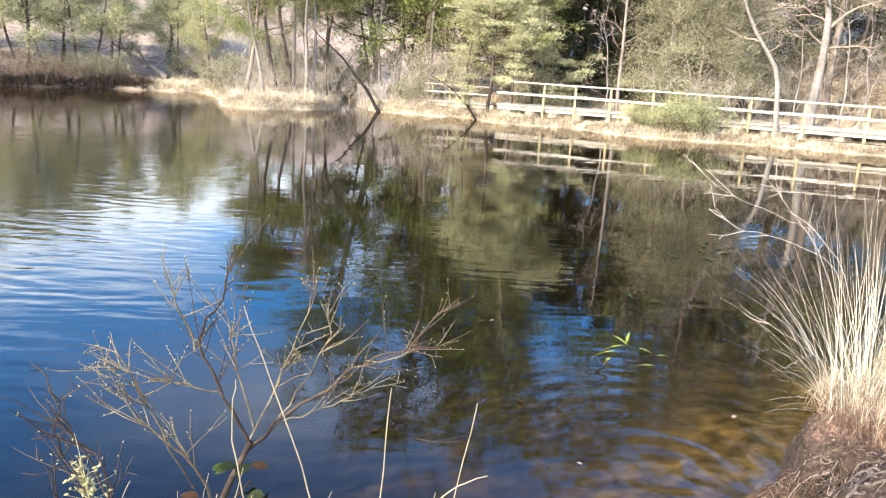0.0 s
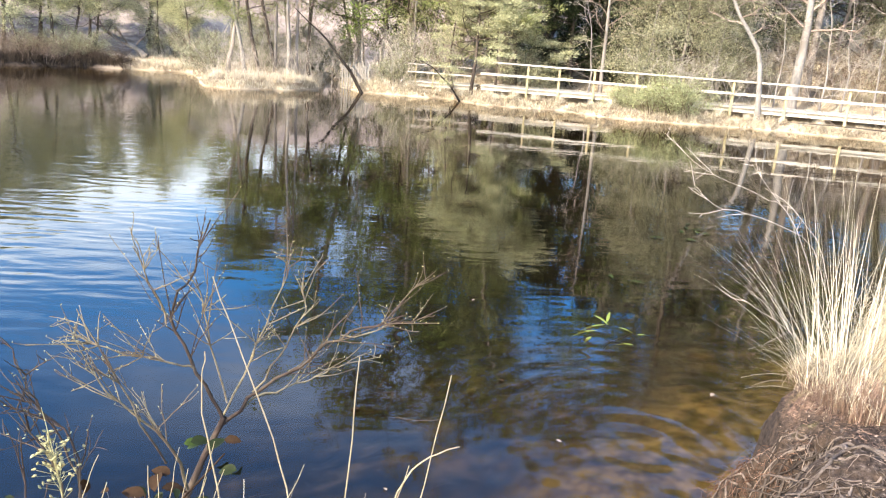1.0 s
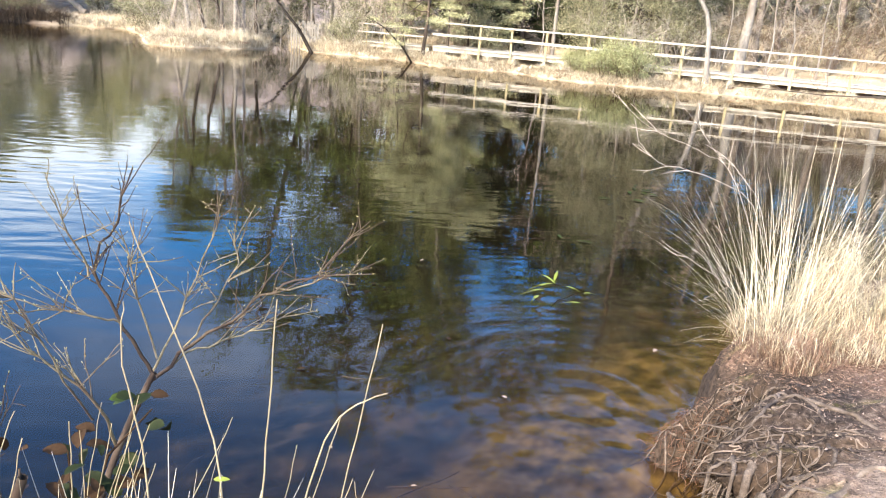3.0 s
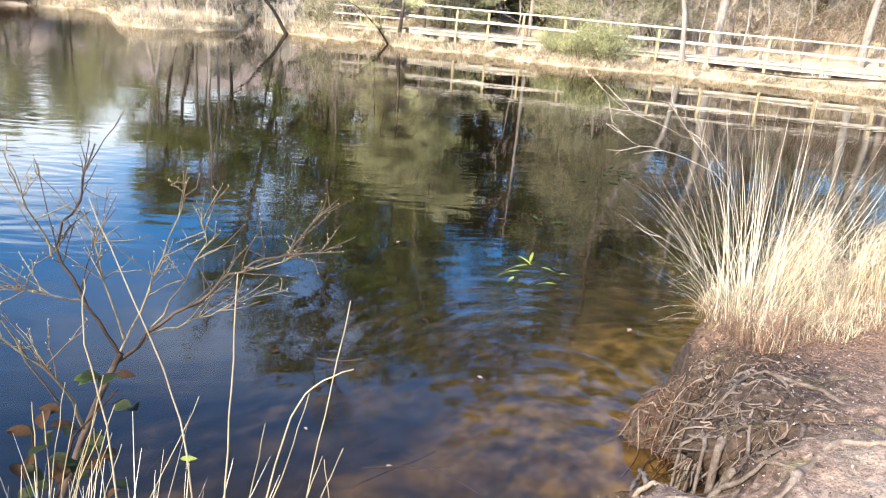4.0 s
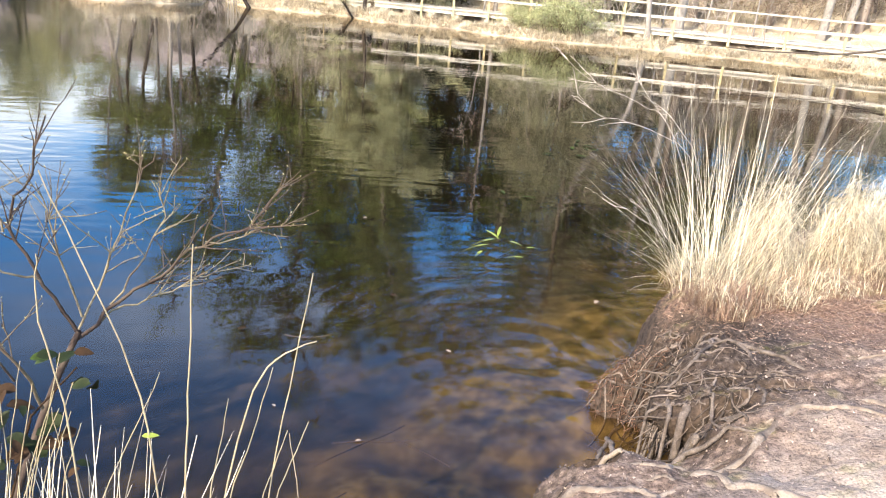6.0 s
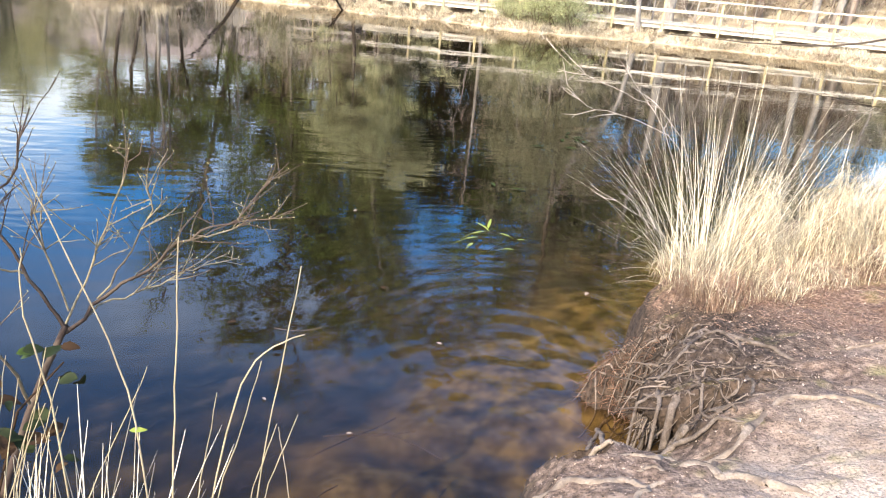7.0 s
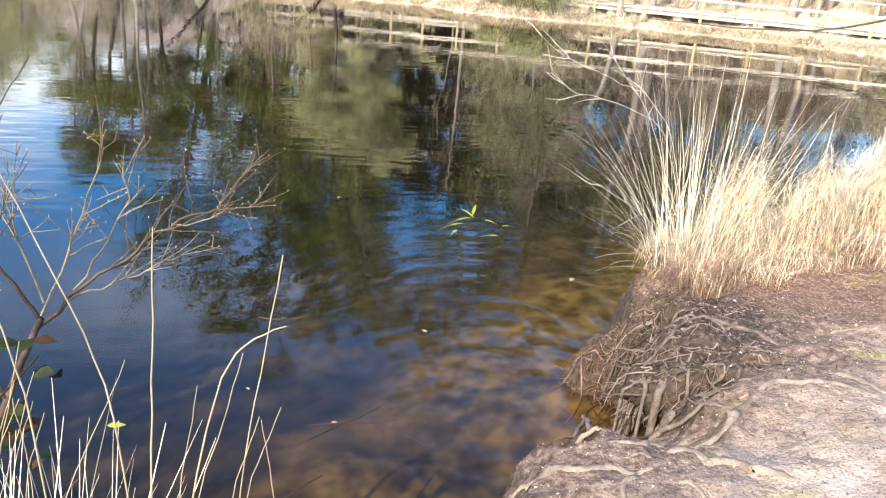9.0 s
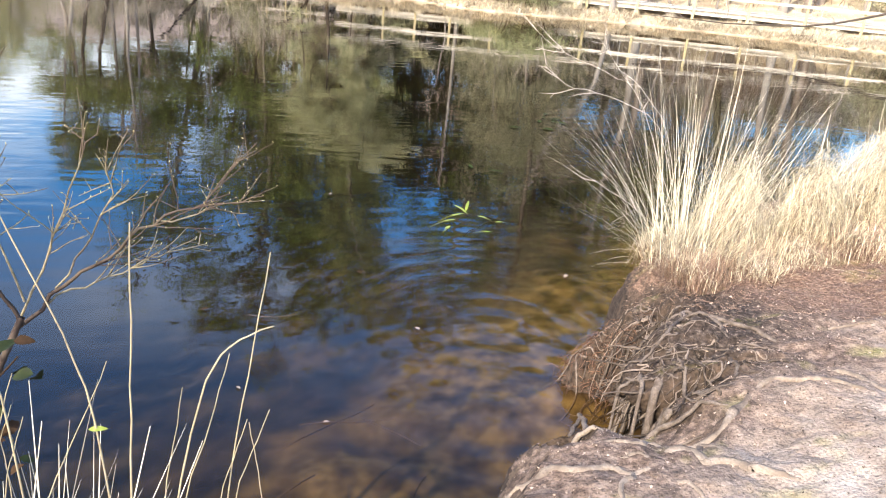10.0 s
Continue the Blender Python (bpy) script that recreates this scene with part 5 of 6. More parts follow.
def roots():
    rng = np.random.default_rng(120)
    t = thing("tree_roots", "exposed grey-brown tree roots gripping the eroded bank", "roots")
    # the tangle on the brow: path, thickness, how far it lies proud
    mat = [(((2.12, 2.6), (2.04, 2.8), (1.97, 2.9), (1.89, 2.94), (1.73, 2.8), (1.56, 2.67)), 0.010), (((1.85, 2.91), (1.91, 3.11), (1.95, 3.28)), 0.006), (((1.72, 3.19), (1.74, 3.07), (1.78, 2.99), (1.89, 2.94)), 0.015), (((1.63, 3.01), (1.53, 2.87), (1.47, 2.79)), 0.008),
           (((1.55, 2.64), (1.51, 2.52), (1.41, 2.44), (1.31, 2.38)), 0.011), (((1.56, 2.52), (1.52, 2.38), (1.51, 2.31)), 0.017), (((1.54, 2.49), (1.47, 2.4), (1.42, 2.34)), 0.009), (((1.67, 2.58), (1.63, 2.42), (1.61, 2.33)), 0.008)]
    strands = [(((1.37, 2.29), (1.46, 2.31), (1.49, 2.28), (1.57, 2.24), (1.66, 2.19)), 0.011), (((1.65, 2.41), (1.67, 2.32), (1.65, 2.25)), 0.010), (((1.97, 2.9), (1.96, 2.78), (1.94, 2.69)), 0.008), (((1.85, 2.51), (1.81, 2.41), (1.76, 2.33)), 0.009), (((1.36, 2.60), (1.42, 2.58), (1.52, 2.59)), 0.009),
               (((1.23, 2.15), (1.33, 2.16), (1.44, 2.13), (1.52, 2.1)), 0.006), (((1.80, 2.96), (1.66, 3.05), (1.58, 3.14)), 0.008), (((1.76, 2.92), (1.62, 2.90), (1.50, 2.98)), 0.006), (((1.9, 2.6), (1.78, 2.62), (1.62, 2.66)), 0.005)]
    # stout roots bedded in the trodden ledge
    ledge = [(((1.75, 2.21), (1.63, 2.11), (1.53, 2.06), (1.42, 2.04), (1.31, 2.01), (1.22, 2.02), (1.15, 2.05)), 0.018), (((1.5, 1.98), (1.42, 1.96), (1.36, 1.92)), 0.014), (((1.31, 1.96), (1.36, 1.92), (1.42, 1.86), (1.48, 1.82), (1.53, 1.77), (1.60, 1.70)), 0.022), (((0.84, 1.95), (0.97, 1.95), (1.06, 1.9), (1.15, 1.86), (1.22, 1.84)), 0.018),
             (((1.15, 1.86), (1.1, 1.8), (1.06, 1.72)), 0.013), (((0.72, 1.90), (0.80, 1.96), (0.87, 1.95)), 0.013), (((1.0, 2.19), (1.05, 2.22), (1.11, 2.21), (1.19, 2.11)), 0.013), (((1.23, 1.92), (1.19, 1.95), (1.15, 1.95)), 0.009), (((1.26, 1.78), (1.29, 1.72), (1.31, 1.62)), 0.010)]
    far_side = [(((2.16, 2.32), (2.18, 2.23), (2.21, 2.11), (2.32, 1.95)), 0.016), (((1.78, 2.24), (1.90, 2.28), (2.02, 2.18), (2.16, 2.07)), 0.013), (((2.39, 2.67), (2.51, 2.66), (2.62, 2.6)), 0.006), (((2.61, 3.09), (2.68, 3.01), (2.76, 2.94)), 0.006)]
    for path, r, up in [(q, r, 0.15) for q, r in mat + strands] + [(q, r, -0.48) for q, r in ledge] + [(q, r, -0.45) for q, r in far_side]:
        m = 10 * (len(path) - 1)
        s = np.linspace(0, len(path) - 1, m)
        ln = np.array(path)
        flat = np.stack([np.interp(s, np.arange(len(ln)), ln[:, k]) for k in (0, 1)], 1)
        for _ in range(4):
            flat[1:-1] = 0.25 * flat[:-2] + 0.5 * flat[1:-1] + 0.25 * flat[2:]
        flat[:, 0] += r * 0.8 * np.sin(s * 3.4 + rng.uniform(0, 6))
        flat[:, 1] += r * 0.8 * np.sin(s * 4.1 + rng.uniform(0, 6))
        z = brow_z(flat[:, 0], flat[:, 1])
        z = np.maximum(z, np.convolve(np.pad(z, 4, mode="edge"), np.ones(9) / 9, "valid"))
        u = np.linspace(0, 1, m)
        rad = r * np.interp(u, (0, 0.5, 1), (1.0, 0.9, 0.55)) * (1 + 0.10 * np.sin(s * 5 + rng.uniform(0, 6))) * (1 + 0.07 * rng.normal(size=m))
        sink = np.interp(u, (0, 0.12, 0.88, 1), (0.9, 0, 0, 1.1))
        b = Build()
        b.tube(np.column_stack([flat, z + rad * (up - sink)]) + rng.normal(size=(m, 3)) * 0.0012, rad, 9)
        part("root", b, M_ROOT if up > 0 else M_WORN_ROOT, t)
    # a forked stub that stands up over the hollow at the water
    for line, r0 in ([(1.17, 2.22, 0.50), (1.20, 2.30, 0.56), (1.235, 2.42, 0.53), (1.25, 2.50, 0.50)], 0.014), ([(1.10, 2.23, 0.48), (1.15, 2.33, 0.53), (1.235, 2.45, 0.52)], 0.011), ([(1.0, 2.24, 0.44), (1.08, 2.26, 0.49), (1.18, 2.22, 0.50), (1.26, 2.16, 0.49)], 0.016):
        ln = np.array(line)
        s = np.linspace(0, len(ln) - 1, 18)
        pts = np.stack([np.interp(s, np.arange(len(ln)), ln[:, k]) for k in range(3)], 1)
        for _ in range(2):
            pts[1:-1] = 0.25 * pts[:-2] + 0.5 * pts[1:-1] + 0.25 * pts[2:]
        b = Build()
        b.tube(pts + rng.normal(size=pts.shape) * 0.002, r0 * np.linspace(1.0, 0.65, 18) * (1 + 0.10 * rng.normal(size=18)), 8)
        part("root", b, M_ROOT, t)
    b = Build()
    for k in range(230):
        a = rng.uniform(0, 6.28)
        p = np.array((1.66, 2.62)) + rng.normal(size=2) * (0.17, 0.24)
        ln = rng.uniform(0.05, 0.24)
        q = p + np.array((math.cos(a), math.sin(a))) * ln
        if min(p[1], q[1]) < 2.26 + 0.3 * max(0.0, p[0] - 1.7) or min(brow_z((p[0], q[0]), (p[1], q[1]))) < 0.30:
            continue
        b.tube(*root_line(rng, p, q - p, ln, rng.choice((0.0015, 0.002, 0.003, 0.0045, 0.006)), 0.5, rng.uniform(-0.2, 0.8)), sides=5)
    # roots that run down over the nose to the water
    for _ in range(95):
        p = np.array((rng.uniform(1.68, 1.98), rng.uniform(3.0, 3.5)))
        b.tube(*root_line(rng, p, (-1.0 + rng.normal() * 0.4, rng.normal() * 0.8), rng.uniform(0.08, 0.32), rng.choice((0.002, 0.003, 0.0045, 0.007)), 0.5, rng.uniform(0.0, 1.4)), sides=5)
    # broken ends that stick out under the brow
    for _ in range(80):
        v = rng.uniform(2.42, 3.10)
        u = 1.36 + (v - 2.42) * 0.36 + rng.uniform(0.0, 0.10)
        z0 = float(brow_z(u + 0.12, v)[0]) - rng.uniform(0.0, 0.22)
        pts = bent(rng, (u + 0.14, v + rng.normal() * 0.03, z0), (-0.9, rng.normal() * 0.5 - 0.1, rng.uniform(-0.9, 0.1)), rng.uniform(0.10, 0.30), 7, 0.22, -0.05)
        b.tube(pts, np.linspace(1.0, 0.4, 8) * rng.choice((0.002, 0.003, 0.0045, 0.006)), 5)
    tagged(part("root_mat", b, M_ROOTLET, t), kind="stuff")
    # brown fibres hanging at the undercut edge
    b = Build()
    edge = np.array([(1.80, 3.30), (1.67, 3.41), (1.60, 3.53), (1.64, 3.63), (1.76, 3.69)])
    for _ in range(480):
        k = rng.integers(0, len(edge) - 1)
        p = edge[k] + (edge[k + 1] - edge[k]) * rng.uniform() + rng.normal(size=2) * 0.05 + (0.07, -0.03)
        along = edge[k + 1] - edge[k]
        along = along / np.linalg.norm(along) * rng.choice((-1, 1))
        z0 = max(ground_z(p[0], p[1]), 0.04) + rng.uniform(-0.02, 0.05)
        pts = bent(rng, (p[0], p[1], z0), (along[0] * 0.8 - 0.4, along[1] * 0.8, rng.uniform(-0.5, 0.1)), rng.uniform(0.03, 0.10), 5, 0.25, -0.2)
        pts[:, 2] = np.maximum(pts[:, 2], 0.004)
        b.tube(pts, np.linspace(0.0022, 0.0008, 6), 3)
    tagged(part("root_fringe", b, M_FIBRE, t, "rust-brown hair roots at the waterline"), kind="stuff")


roots()


# ---- shrub and stalks in front of the water ----
def spray(rng, parent, mat, buds, line, r0, r1, twigs, tw_len, sides=6, name="branch"):
    """One limb of a shrub, with its side twigs as parts of the limb."""
    ln = np.array(line, float)
    n = 4 * (len(ln) - 1) + 1
    s = np.linspace(0, len(ln) - 1, n)
    pts = np.stack([np.interp(s, np.arange(len(ln)), ln[:, k]) for k in range(3)], 1)
    pts[1:-1] = 0.25 * pts[:-2] + 0.5 * pts[1:-1] + 0.25 * pts[2:]
    pts += rng.normal(size=pts.shape) * 0.004
    wood = Build()
    wood.tube(pts, np.linspace(r0 * 0.58, r1 * 0.7, n), sides)
    ob = part(name, wood, mat, parent)
    for i in range(int(twigs * 1.7)):
        k = rng.integers(n // 3, n - 1)
        d = pts[min(k + 1, n - 1)] - pts[k - 1]
        d = d / np.linalg.norm(d) + rng.normal(size=3) * (0.7, 0.5, 0.6) + np.array((0, 0, 0.2))
        tw = bent(rng, pts[k], d, tw_len * rng.uniform(0.4, 1.4), 5, 0.09, 0.03)
        w = Build()
        w.tube(tw, np.linspace(max(r1 * 0.7, 0.0018), 0.0008, 6), 4)
        for p in tw[1:]:
            if rng.uniform() < 0.6:
                buds.append(p)
        for j in (2, 3, 4):
            if rng.uniform() < 0.4:
                t2 = bent(rng, tw[j], (tw[j] - tw[j - 1]) / 0.02 + rng.normal(size=3) * 0.8, tw_len * 0.45 * rng.uniform(0.4, 1.1), 4, 0.12, 0.04)
                w.tube(t2, np.linspace(0.0014, 0.0007, 5), 3)
                buds.append(t2[-1])
        part("twig", w, mat, ob)
    buds.append(pts[-1])


def shrub():
    rng = np.random.default_rng(130)
    t = thing("bare_sallow_shrub", "leafless spring shrub with budding twigs before the water", "shrub")
    base = Build()
    base.tube([(-0.70, 1.55, 0.25), (-0.68, 1.72, 0.70), (-0.60, 1.88, 1.0), (-0.55, 1.9, 1.13), (-0.50, 1.92, 1.24)], (0.013, 0.011, 0.010, 0.009, 0.008), 8)
    part("stem", base, M_BUSH_BARK, t)
    limbs = [
        ([(-0.50, 1.92, 1.22), (-0.56, 1.9, 1.38), (-0.64, 1.9, 1.53), (-0.57, 1.9, 1.66), (-0.53, 1.9, 1.80)], 0.009, 0.0025, 9, 0.16),
        ([(-0.63, 1.88, 1.52), (-0.65, 1.84, 1.62), (-0.68, 1.8, 1.75)], 0.005, 0.0018, 4, 0.12),
        ([(-0.52, 1.95, 1.19), (-0.42, 2.0, 1.29), (-0.31, 2.0, 1.36), (-0.2, 2.0, 1.47), (-0.08, 2.0, 1.50), (0.0, 2.02, 1.62)], 0.010, 0.002, 10, 0.20),
        ([(-0.2, 2.03, 1.45), (-0.07, 2.08, 1.47), (0.06, 2.12, 1.49)], 0.004, 0.0014, 5, 0.10),
        ([(-0.58, 1.84, 1.06), (-0.60, 1.78, 1.24), (-0.72, 1.75, 1.36), (-0.79, 1.74, 1.45)], 0.008, 0.002, 9, 0.16),
        ([(-0.50, 1.96, 1.26), (-0.57, 2.0, 1.48), (-0.59, 2.0, 1.60)], 0.005, 0.0018, 7, 0.15),
        ([(-0.52, 1.95, 1.20), (-0.45, 2.0, 1.37), (-0.36, 2.0, 1.60), (-0.31, 2.0, 1.71)], 0.006, 0.0018, 7, 0.15),
        ([(-0.55, 1.85, 1.42), (-0.61, 1.8, 1.45), (-0.74, 1.8, 1.47), (-0.84, 1.8, 1.51)], 0.005, 0.0018, 9, 0.15),
        ([(-0.44, 2.0, 1.28), (-0.36, 2.06, 1.40), (-0.31, 2.1, 1.50), (-0.33, 2.1, 1.60)], 0.005, 0.0018, 7, 0.15),
        ([(-0.46, 1.98, 1.24), (-0.36, 2.05, 1.27), (-0.25, 2.1, 1.31), (-0.18, 2.15, 1.33)], 0.005, 0.0016, 5, 0.14),
        ([(-0.62, 1.80, 1.16), (-0.70, 1.72, 1.42), (-0.78, 1.70, 1.62)], 0.005, 0.0016, 6, 0.14),
    ]
    buds = []
    for line, r0, r1, k, ln in limbs:
        spray(rng, t, M_BUSH_BARK if r0 in (0.009, 0.010) else M_SHOOT, buds, line, r0, r1, k, ln)
    c = np.array(buds)
    b = Build()
    for p in c:
        d = rng.normal(size=3) + np.array((0, 0, 1.2))
        d /= np.linalg.norm(d)
        b.tube([p, p + d * 0.0025, p + d * 0.006], (0.0007, 0.0012, 0.0003), 4)
    tagged(part("bud_scatter", b, M_BUD, t, "small yellowish buds"), kind="stuff")


shrub()


def stalks():
    """Single dead straws, rooted on the bank below."""
    rng = np.random.default_rng(140)
    lines_ = [
        ([(-0.35, 1.437, 0.55), (-0.364, 1.437, 1.131), (-0.384, 1.437, 1.351), (-0.417, 1.437, 1.512), (-0.412, 1.437, 1.595), (-0.404, 1.437, 1.647)], 0.0030),
        ([(-0.17, 1.45, 0.55), (-0.216, 1.45, 1.085), (-0.232, 1.45, 1.316), (-0.259, 1.45, 1.417), (-0.304, 1.45, 1.556), (-0.357, 1.45, 1.705), (-0.39, 1.45, 1.80)], 0.0030),
        ([(-0.12, 1.075, 0.6), (-0.091, 1.075, 1.379), (-0.076, 1.075, 1.614), (-0.065, 1.075, 1.814)], 0.0026),
        ([(-0.07, 1.51, 0.5), (0.002, 1.51, 1.003), (0.046, 1.51, 1.298), (0.095, 1.51, 1.59)], 0.0030),
        ([(-0.15, 1.25, 0.5), (-0.058, 1.25, 1.228), (-0.019, 1.25, 1.42), (0.005, 1.25, 1.497), (0.033, 1.25, 1.534), (0.065, 1.25, 1.558), (0.106, 1.25, 1.572)], 0.0028),
        ([(-0.20, 1.5, 0.55), (-0.123, 1.5, 1.019), (-0.076, 1.5, 1.3)], 0.0024),
        ([(-0.20, 1.4, 0.5), (-0.086, 1.5, 1.017), (-0.029, 1.5, 1.195), (0.016, 1.5, 1.378)], 0.0024),
        ([(-0.12, 1.5, 0.5), (-0.015, 1.5, 1.013), (0.05, 1.5, 1.218)], 0.0024),
        ([(-0.12, 1.5, 0.5), (0.015, 1.5, 1.011), (0.095, 1.5, 1.244)], 0.0024),
        ([(0.12, 1.5, 0.5), (0.082, 1.5, 1.007), (0.052, 1.5, 1.213)], 0.0022),
        ([(-0.60, 1.4, 0.5), (-0.357, 1.5, 1.033), (-0.277, 1.5, 1.204), (-0.213, 1.5, 1.364)], 0.0022),
        ([(-0.62, 1.4, 0.5), (-0.50, 1.4, 1.05), (-0.38, 1.4, 1.34)], 0.0024),
        ([(-0.72, 1.4, 0.5), (-0.66, 1.4, 1.1), (-0.60, 1.4, 1.36)], 0.0026),
        ([(-0.50, 1.4, 0.5), (-0.46, 1.4, 1.1), (-0.42, 1.4, 1.28)], 0.0024),
        ([(-0.80, 1.5, 0.6), (-0.72, 1.5, 1.2), (-0.66, 1.5, 1.36)], 0.0024),
    ]
    # a bunch of leaning straws beside the bramble
    for x0, z0, x1, z1 in [(-0.52, 1.05, -0.44, 1.29), (-0.51, 1.03, -0.42, 1.38), (-0.54, 1.03, -0.48, 1.31), (-0.48, 1.03, -0.41, 1.24), (-0.55, 1.05, -0.55, 1.29), (-0.49, 1.03, -0.40, 1.31), (-0.45, 1.03, -0.39, 1.21), (-0.56, 1.03, -0.50, 1.36), (-0.43, 1.03, -0.45, 1.25), (-0.58, 1.03, -0.57, 1.31)]:
        lines_.append(([(x0 * 1.7 - x1 * 0.7, 1.38, 0.5), (x0, 1.55, z0), (x1, 1.55, z1)], rng.uniform(0.0018, 0.0028)))
    for line, r in lines_:
        b = Build()
        ln = np.array(line, float)
        ln[0, 2] = ground_z(ln[0, 0], ln[0, 1]) - 0.03
        s = np.linspace(0, len(ln) - 1, 14)
        pts = np.stack([np.interp(s, np.arange(len(ln)), ln[:, k]) for k in range(3)], 1)
        for _ in range(2):
            pts[1:-1] = 0.25 * pts[:-2] + 0.5 * pts[1:-1] + 0.25 * pts[2:]
        b.tube(pts + rng.normal(size=pts.shape) * 0.0012, np.linspace(r * 0.72, r * 0.36, 14), 6)
        st = part("straw_stalk", b, M_STRAW)
        tagged(st, "dry pale straw stalk standing before the water", "stalk", "straws on the near bank")
    # leaning straw litter at the foot
    n = 420
    x, y = -0.25 - np.abs(rng.normal(size=n)) * 0.55, rng.uniform(1.1, 1.45, n)
    root = np.stack([x, y, height(x, y) - 0.02], 1)
    tip = root + np.stack([rng.normal(size=n) * 0.14, rng.normal(size=n) * 0.08 + 0.1, rng.uniform(0.2, 0.80, n)], 1)
    b = Build()
    b.blades(root, tip, 0.05, 0.004, 4)
    g = part("bank_grass", b, M_TUFT)
    tagged(g, "thin dry grass on the near bank's lip", "grass", kind="stuff")


stalks()


# ---- leaves, weeds and stems ----
def leaf_shape(build, base, way, up, length, width, curl=0.15, n=7):
    """A broad leaf with a midrib fold, built from strips."""
    base, way, up = np.asarray(base, float), np.asarray(way, float), np.asarray(up, float)
    way = way / np.linalg.norm(way)
    side = np.cross(way, up)
    side /= np.linalg.norm(side)
    up = np.cross(side, way)
    s = np.linspace(0, 1, n)
    w = width / 2 * np.sin(np.pi * s ** 0.8) ** 0.8 + 0.0004
    mid = base + way * (s * length)[:, None] + up * (-curl * length * s ** 2)[:, None]
    rows = np.stack([mid - side * w[:, None] + up * (w * 0.35)[:, None], mid, mid + side * w[:, None] + up * (w * 0.35)[:, None]], 1)
    f = [(i * 3 + k, i * 3 + k + 1, i * 3 + k + 4, i * 3 + k + 3) for i in range(n - 1) for k in (0, 1)]
    build.add(rows.reshape(-1, 3), f)


def pond_weed():
    rng = np.random.default_rng(150)
    t = thing("pond_weed", "yellow-green strap leaves breaking the pond surface", "water plant")
    for x, y, a, ln, lift in [(1.60, 6.15, 200, 0.26, 0.06), (1.62, 6.2, 70, 0.18, 0.5), (1.62, 6.15, 130, 0.16, 0.5), (1.50, 6.0, 195, 0.24, 0.04), (1.7, 6.1, -30, 0.14, 0.05), (1.74, 5.72, 160, 0.16, 0.02), (1.82, 5.95, 20, 0.15, 0.02), (1.42, 5.85, 230, 0.12, 0.02)]:
        b = Build()
        leaf_shape(b, (x, y, 0.005), (math.cos(radians(a)), math.sin(radians(a)), lift), (0, 0, 1), ln, 0.026, 0.25)
        part("leaf", b, M_LEAF_YELLOW, t)
    b = Build()
    b.tube(bent(rng, (1.6, 6.12, -0.2), (0.5, -0.2, 0.6), 0.5, 6, 0.15), np.linspace(0.005, 0.002, 7), 5)
    part("stem", b, M_DARK_BARK, t)
    for x, y, n in [(3.54, 10.0, 6), (3.05, 9.6, 2), (2.1, 7.6, 2)]:
        b = Build()
        for _ in range(n):
            a = rng.uniform(0, 6.28)
            leaf_shape(b, (x + rng.normal() * 0.12, y + rng.normal() * 0.2, 0.006), (math.cos(a), math.sin(a), 0.02), (0, 0, 1), rng.uniform(0.08, 0.2), rng.uniform(0.03, 0.06), 0.02)
        g = part("leaf_patch", b, M_LEAF_GREEN, None)
        tagged(g, "small patch of green leaves floating on the pond", "water plant", "floating leaf patches", "stuff")


pond_weed()


def drift():
    """Single fallen leaves and twigs afloat."""
    rng = np.random.default_rng(160)
    for x, y, ln, mat, lab in [(-0.33, 4.38, 0.06, M_LEAF_BROWN, "rust-brown fallen leaf afloat"), (0.08, 5.93, 0.05, M_LEAF_BROWN, "rust-brown fallen leaf afloat"), (0.62, 4.9, 0.05, M_LEAF_BROWN, "rust-brown fallen leaf afloat"), (2.1, 4.9, 0.06, M_CHIP, "bleached leaf scrap afloat"),
                               (0.5, 6.6, 0.05, M_CHIP, "bleached leaf scrap afloat"), (0.9, 4.1, 0.04, M_CHIP, "bleached leaf scrap afloat"), (-0.1, 3.5, 0.03, M_CHIP, "bleached leaf scrap afloat"), (0.3, 3.2, 0.03, M_CHIP, "bleached leaf scrap afloat")]:
        b = Build()
        a = rng.uniform(0, 6.28)
        leaf_shape(b, (x, y, 0.006), (math.cos(a), math.sin(a), 0.03), (0, 0, 1), ln, ln * 0.5, 0.05)
        tagged(part("floating_leaf", b, mat), lab, "leaf", "leaves afloat")
    for x, y, a, ln in [(-0.1, 4.3, -0.4, 0.3), (0.95, 5.2, 0.1, 0.2)]:
        b = Build()
        b.tube(bent(rng, (x, y, 0.004), (math.cos(a), math.sin(a), 0.0), ln, 6, 0.06), np.linspace(0.0025, 0.0012, 7), 5)
        tagged(part("floating_twig", b, M_BUSH_BARK), "thin dark twig afloat on the pond", "twig", "twigs afloat")


drift()


def sunken_wood():
    rng = np.random.default_rng(165)
    for x, y, a, ln, r in [(0.62, 2.7, 1.1, 0.35, 0.005), (0.1, 3.4, 0.5, 0.6, 0.006), (0.2, 3.6, -0.3, 0.5, 0.005), (0.8, 3.3, 2.2, 0.4, 0.006), (-0.2, 2.9, 0.1, 0.5, 0.006)]:
        b = Build()
        pts = bent(rng, (x, y, 0), (math.cos(a), math.sin(a), 0.0), ln, 8, 0.08)
        pts[:, 2] = height(pts[:, 0], pts[:, 1]) + r * 0.6
        b.tube(pts, np.linspace(r, r * 0.5, 9), 6)
        tagged(part("sunken_branch", b, M_SUNK), "waterlogged brown branch on the pond bed", "branch", "sunken branches")


sunken_wood()


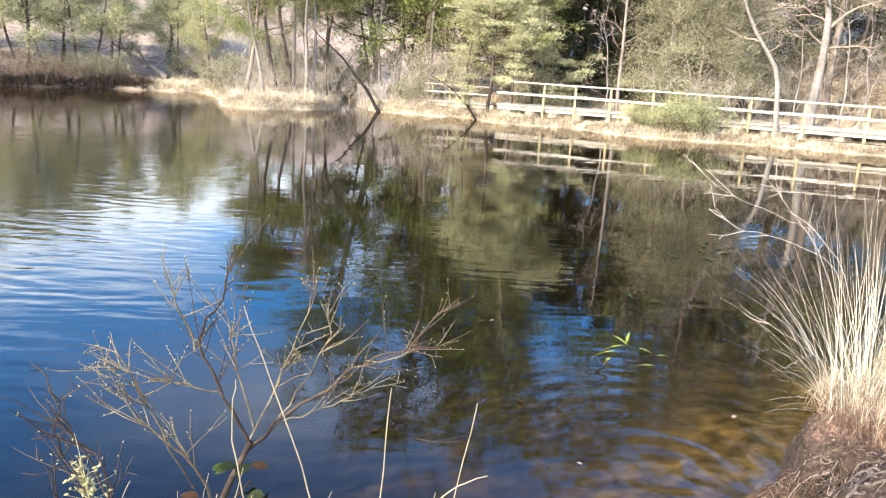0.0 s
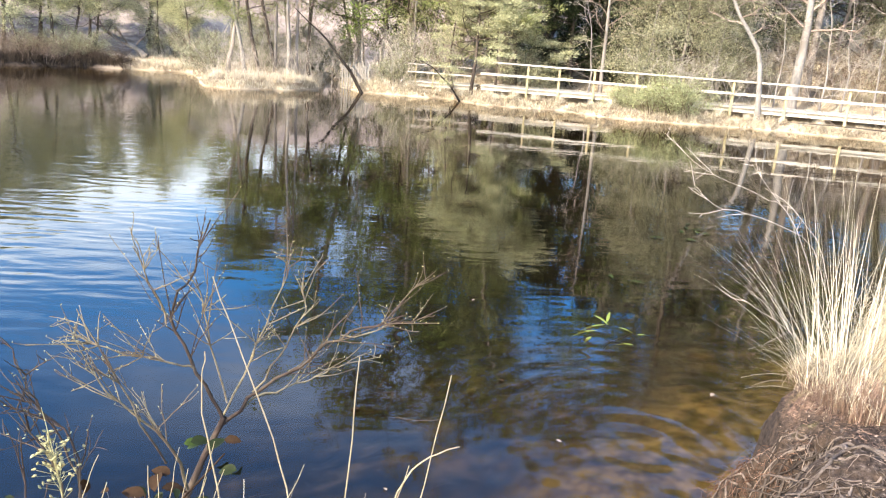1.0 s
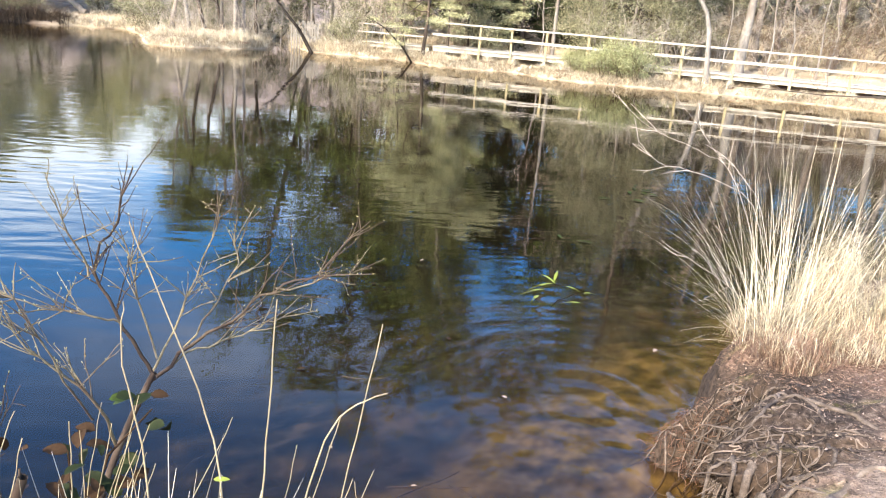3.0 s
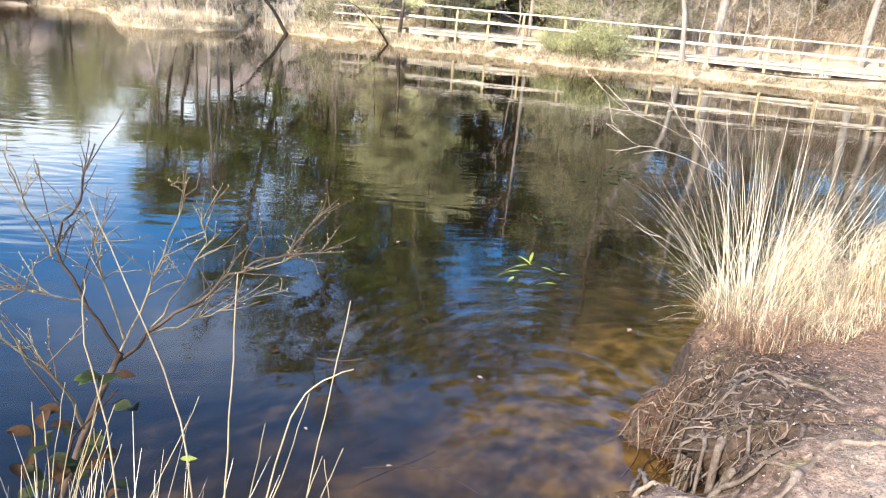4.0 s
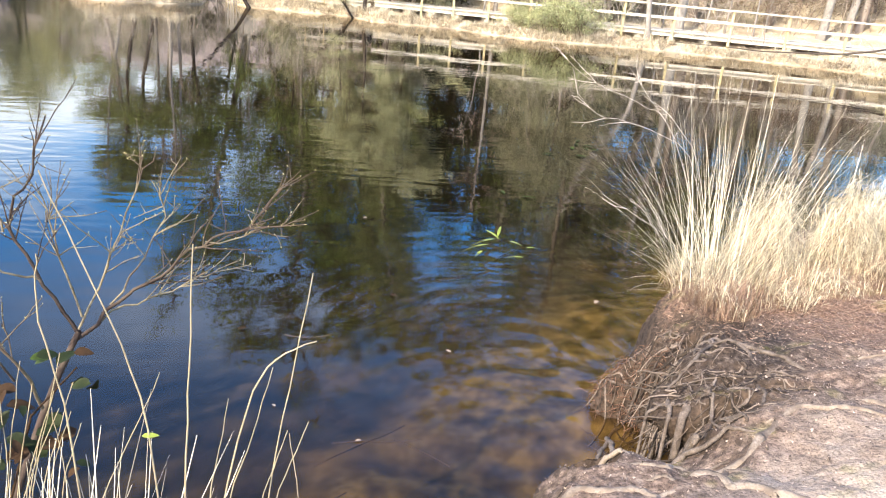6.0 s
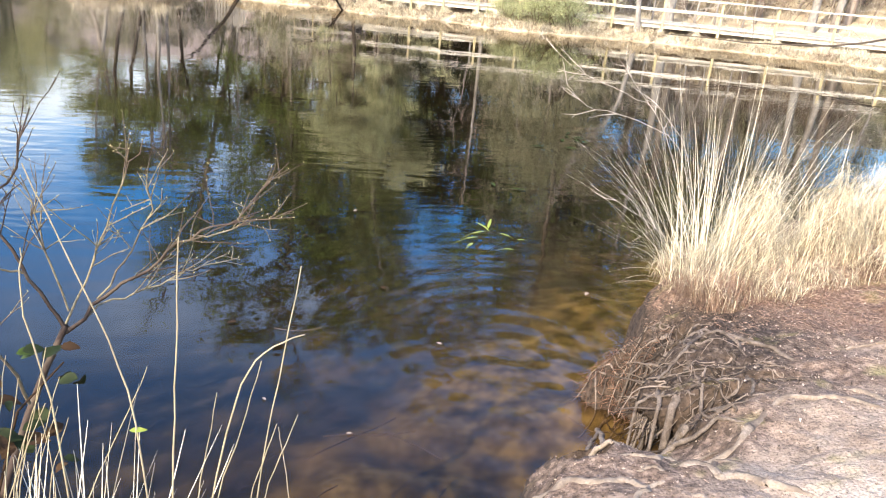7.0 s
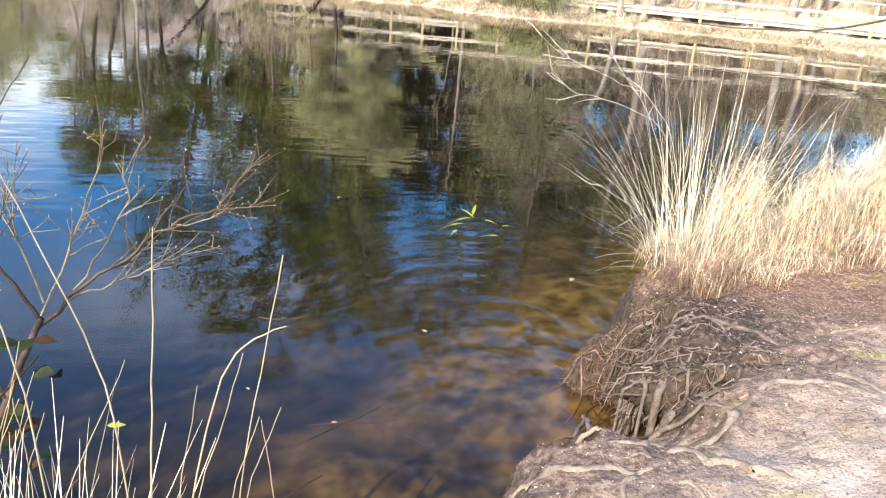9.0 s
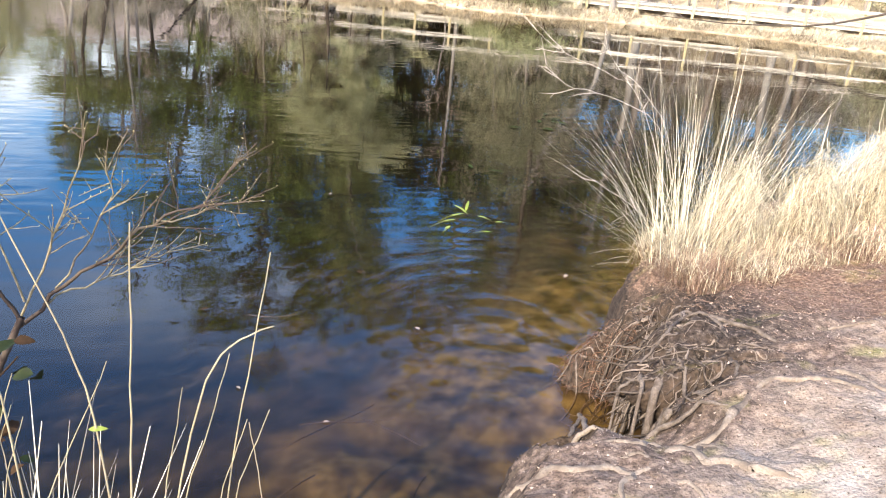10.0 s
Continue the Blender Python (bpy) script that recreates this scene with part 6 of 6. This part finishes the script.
def bed_litter():
    """Drowned straws, twigs and leaves on the shallow bed."""
    rng = np.random.default_rng(166)
    n = 900
    x, y = rng.uniform(-1.6, 1.6, n), rng.uniform(1.8, 4.8, n)
    keep = shore_distance(x, y) < -0.12
    x, y = x[keep], y[keep]
    a, ln = rng.uniform(0, 6.28, len(x)), rng.uniform(0.03, 0.16, len(x))
    root = np.stack([x, y, height(x, y) + 0.012], 1)
    far = np.stack([x + np.cos(a) * ln, y + np.sin(a) * ln], 1)
    tip = np.column_stack([far, height(far[:, 0], far[:, 1]) + 0.012])
    b = Build()
    b.blades(root, tip, 0.003, rng.uniform(0.0015, 0.004, len(x)), 3)
    tagged(part("bed_litter", b, M_SUNK), "drowned straws and leaf scraps on the pond bed", "litter", kind="stuff")


bed_litter()


def arching_stems():
    """Thin bare stems that lean out of the big tussock over the water."""
    rng = np.random.default_rng(170)
    t = thing("dead_bramble", "thin bare bramble arching from the tussock over water", "bramble")
    for line in ([(2.30, 3.85, 0.68), (2.13, 3.9, 1.34), (1.96, 4.0, 1.53), (1.84, 4.0, 1.56), (1.52, 4.05, 1.67), (1.32, 4.1, 1.81)], [(2.32, 3.85, 0.68), (2.1, 3.95, 1.36), (1.79, 4.0, 1.47), (1.54, 4.0, 1.51), (1.42, 4.02, 1.62), (1.50, 4.05, 1.70)],
                 [(2.34, 3.9, 0.68), (2.05, 4.1, 1.42), (1.85, 4.2, 1.66), (1.65, 4.2, 1.86)], [(2.28, 3.8, 0.68), (1.9, 3.85, 0.95), (1.6, 3.9, 1.1)]):
        spray(rng, t, M_PALE_TWIG, [], line, 0.0030, 0.0010, 3, 0.16, 5, "stem")


arching_stems()


def left_shrub():
    rng = np.random.default_rng(180)
    t = thing("lichened_shrub", "low twiggy shrub with yellow-green catkins and brown leaves", "shrub")
    buds = []
    for line in ([(-0.86, 1.42, 0.35), (-0.76, 1.55, 1.0), (-0.75, 1.6, 1.2), (-0.80, 1.6, 1.36), (-0.85, 1.6, 1.46), (-0.90, 1.6, 1.58)], [(-0.78, 1.6, 1.1), (-0.80, 1.6, 1.26), (-0.92, 1.6, 1.44)], [(-0.72, 1.5, 0.9), (-0.74, 1.6, 1.30), (-0.84, 1.62, 1.40), (-0.90, 1.62, 1.44)],
                 [(-0.86, 1.42, 0.35), (-0.80, 1.45, 0.9), (-0.83, 1.5, 1.22), (-0.82, 1.5, 1.40)]):
        spray(rng, t, M_BUSH_BARK, buds, line, 0.006, 0.0018, 6, 0.12)
    b = Build()
    for _ in range(70):
        p = np.array((-0.78, 1.55, 1.32)) + rng.normal(size=3) * (0.018, 0.02, 0.045)
        d = rng.normal(size=3)
        d /= np.linalg.norm(d)
        b.tube([p, p + d * 0.004, p + d * 0.011], (0.0016, 0.0034, 0.001), 5)
        b.tube([(-0.78 + (p[2] - 1.32) * -0.2, 1.55, p[2] - 0.025), p - np.array((0, 0, 0.004)), p], 0.0007, 3)
    for p in buds[::5]:
        d = rng.normal(size=3) + np.array((0, 0, 1.0))
        d /= np.linalg.norm(d)
        b.tube([p, p + d * 0.003, p + d * 0.007], (0.0008, 0.0016, 0.0004), 4)
    b.tube([(-0.74, 1.55, 1.0), (-0.765, 1.55, 1.18), (-0.78, 1.55, 1.32), (-0.80, 1.55, 1.44)], (0.002, 0.0016, 0.0012, 0.0006), 5)
    tagged(part("catkin_tuft", b, M_CATKIN, t, "yellow-green catkins"), kind="stuff")
    for k in range(9):
        b = Build()
        p = (-0.80 + rng.normal() * 0.08, 1.5 + rng.normal() * 0.04, 1.14 + rng.normal() * 0.07)
        leaf_shape(b, p, rng.normal(size=3) + np.array((0, 0, -0.3)), (0, 0, 1), rng.uniform(0.035, 0.06), 0.022, 0.3)
        part("leaf", b, M_LEAF_BROWN, t, "withered brown leaf")


left_shrub()


def bramble():
    rng = np.random.default_rng(190)
    t = thing("bramble", "bramble sprig with dark green and bronze leaves", "bramble")
    b = Build()
    b.tube([(-0.62, 1.35, 0.5), (-0.56, 1.5, 0.95), (-0.52, 1.62, 1.18), (-0.44, 1.7, 1.26)], (0.004, 0.0035, 0.003, 0.002), 5)
    b.tube([(-0.60, 1.4, 0.7), (-0.58, 1.55, 1.05), (-0.60, 1.6, 1.2)], (0.003, 0.0025, 0.002), 5)
    part("stem", b, M_LEAF_BROWN, t)
    for p, ln, mat in [((-0.41, 1.70, 1.21), 0.06, M_LEAF_DARK), ((-0.45, 1.62, 1.18), 0.065, M_LEAF_DARK), ((-0.50, 1.70, 1.28), 0.05, M_LEAF_GREEN), ((-0.54, 1.70, 1.28), 0.05, M_LEAF_GREEN), ((-0.46, 1.74, 1.20), 0.055, M_LEAF_DARK), ((-0.56, 1.60, 1.22), 0.06, M_LEAF_BROWN),
                       ((-0.60, 1.60, 1.20), 0.055, M_LEAF_BROWN), ((-0.56, 1.58, 1.15), 0.06, M_LEAF_DARK), ((-0.51, 1.6, 1.12), 0.06, M_LEAF_BROWN), ((-0.62, 1.58, 1.12), 0.055, M_LEAF_DARK), ((-0.48, 1.58, 1.10), 0.06, M_LEAF_DARK)]:
        b = Build()
        leaf_shape(b, p, (rng.normal() + 0.3, rng.normal() * 0.5, rng.normal() * 0.4 - 0.1), (rng.normal() * 0.4, -0.5, 1), ln, ln * 0.55, 0.2)
        part("leaf", b, mat, t)
    for p in [(-0.51, 1.66, 1.31), (-0.47, 1.66, 1.29), (-0.43, 1.66, 1.32), (-0.40, 1.66, 1.24), (-0.56, 1.66, 1.22), (-0.51, 1.66, 1.13), (-0.44, 1.66, 1.12), (-0.62, 1.66, 1.09), (-0.58, 1.66, 1.17), (-0.55, 1.66, 1.07), (-0.62, 1.66, 1.16), (-0.59, 1.66, 1.22)]:
        b = Build()
        ln = rng.uniform(0.04, 0.06)
        leaf_shape(b, p, (rng.normal(), rng.normal() * 0.5, rng.normal() * 0.5 - 0.2), (rng.normal() * 0.5, -0.5, 1), ln, ln * 0.6, 0.2)
        part("leaf", b, M_LEAF_DARK if rng.uniform() < 0.6 else M_LEAF_BROWN, t)
    for k in range(26):
        b = Build()
        p = np.array((-0.62, 1.55, 1.10)) + rng.normal(size=3) * (0.12, 0.04, 0.06)
        ln = rng.uniform(0.03, 0.055)
        leaf_shape(b, p, (rng.normal(), rng.normal() * 0.5, rng.normal() * 0.5), (rng.normal() * 0.4, -0.5, 1), ln, ln * 0.5, 0.25)
        part("leaf", b, M_LEAF_BROWN if k % 2 else M_LEAF_DARK, t)
    b = Build()
    leaf_shape(b, (-0.242, 1.445, 1.247), (1, 0.1, 0.0), (0.1, -0.6, 1), 0.034, 0.011, 0.1)
    tagged(part("caught_leaf", b, M_LEAF_YELLOW), "bright yellow-green leaf caught on a straw", "leaf")


bramble()


def broken_stem():
    b = Build()
    b.tube([(-0.80, 1.40, 0.50), (-0.74, 1.48, 0.95), (-0.69, 1.5, 1.10), (-0.655, 1.5, 1.20)], (0.016, 0.014, 0.012, 0.011), 8)
    b.tube([(-0.70, 1.5, 1.07), (-0.665, 1.5, 1.16), (-0.66, 1.5, 1.22)], (0.006, 0.004, 0.0025), 6)
    tagged(part("broken_stem", b, M_BUSH_BARK), "snapped dark stem stub among dry grass", "stem")


broken_stem()
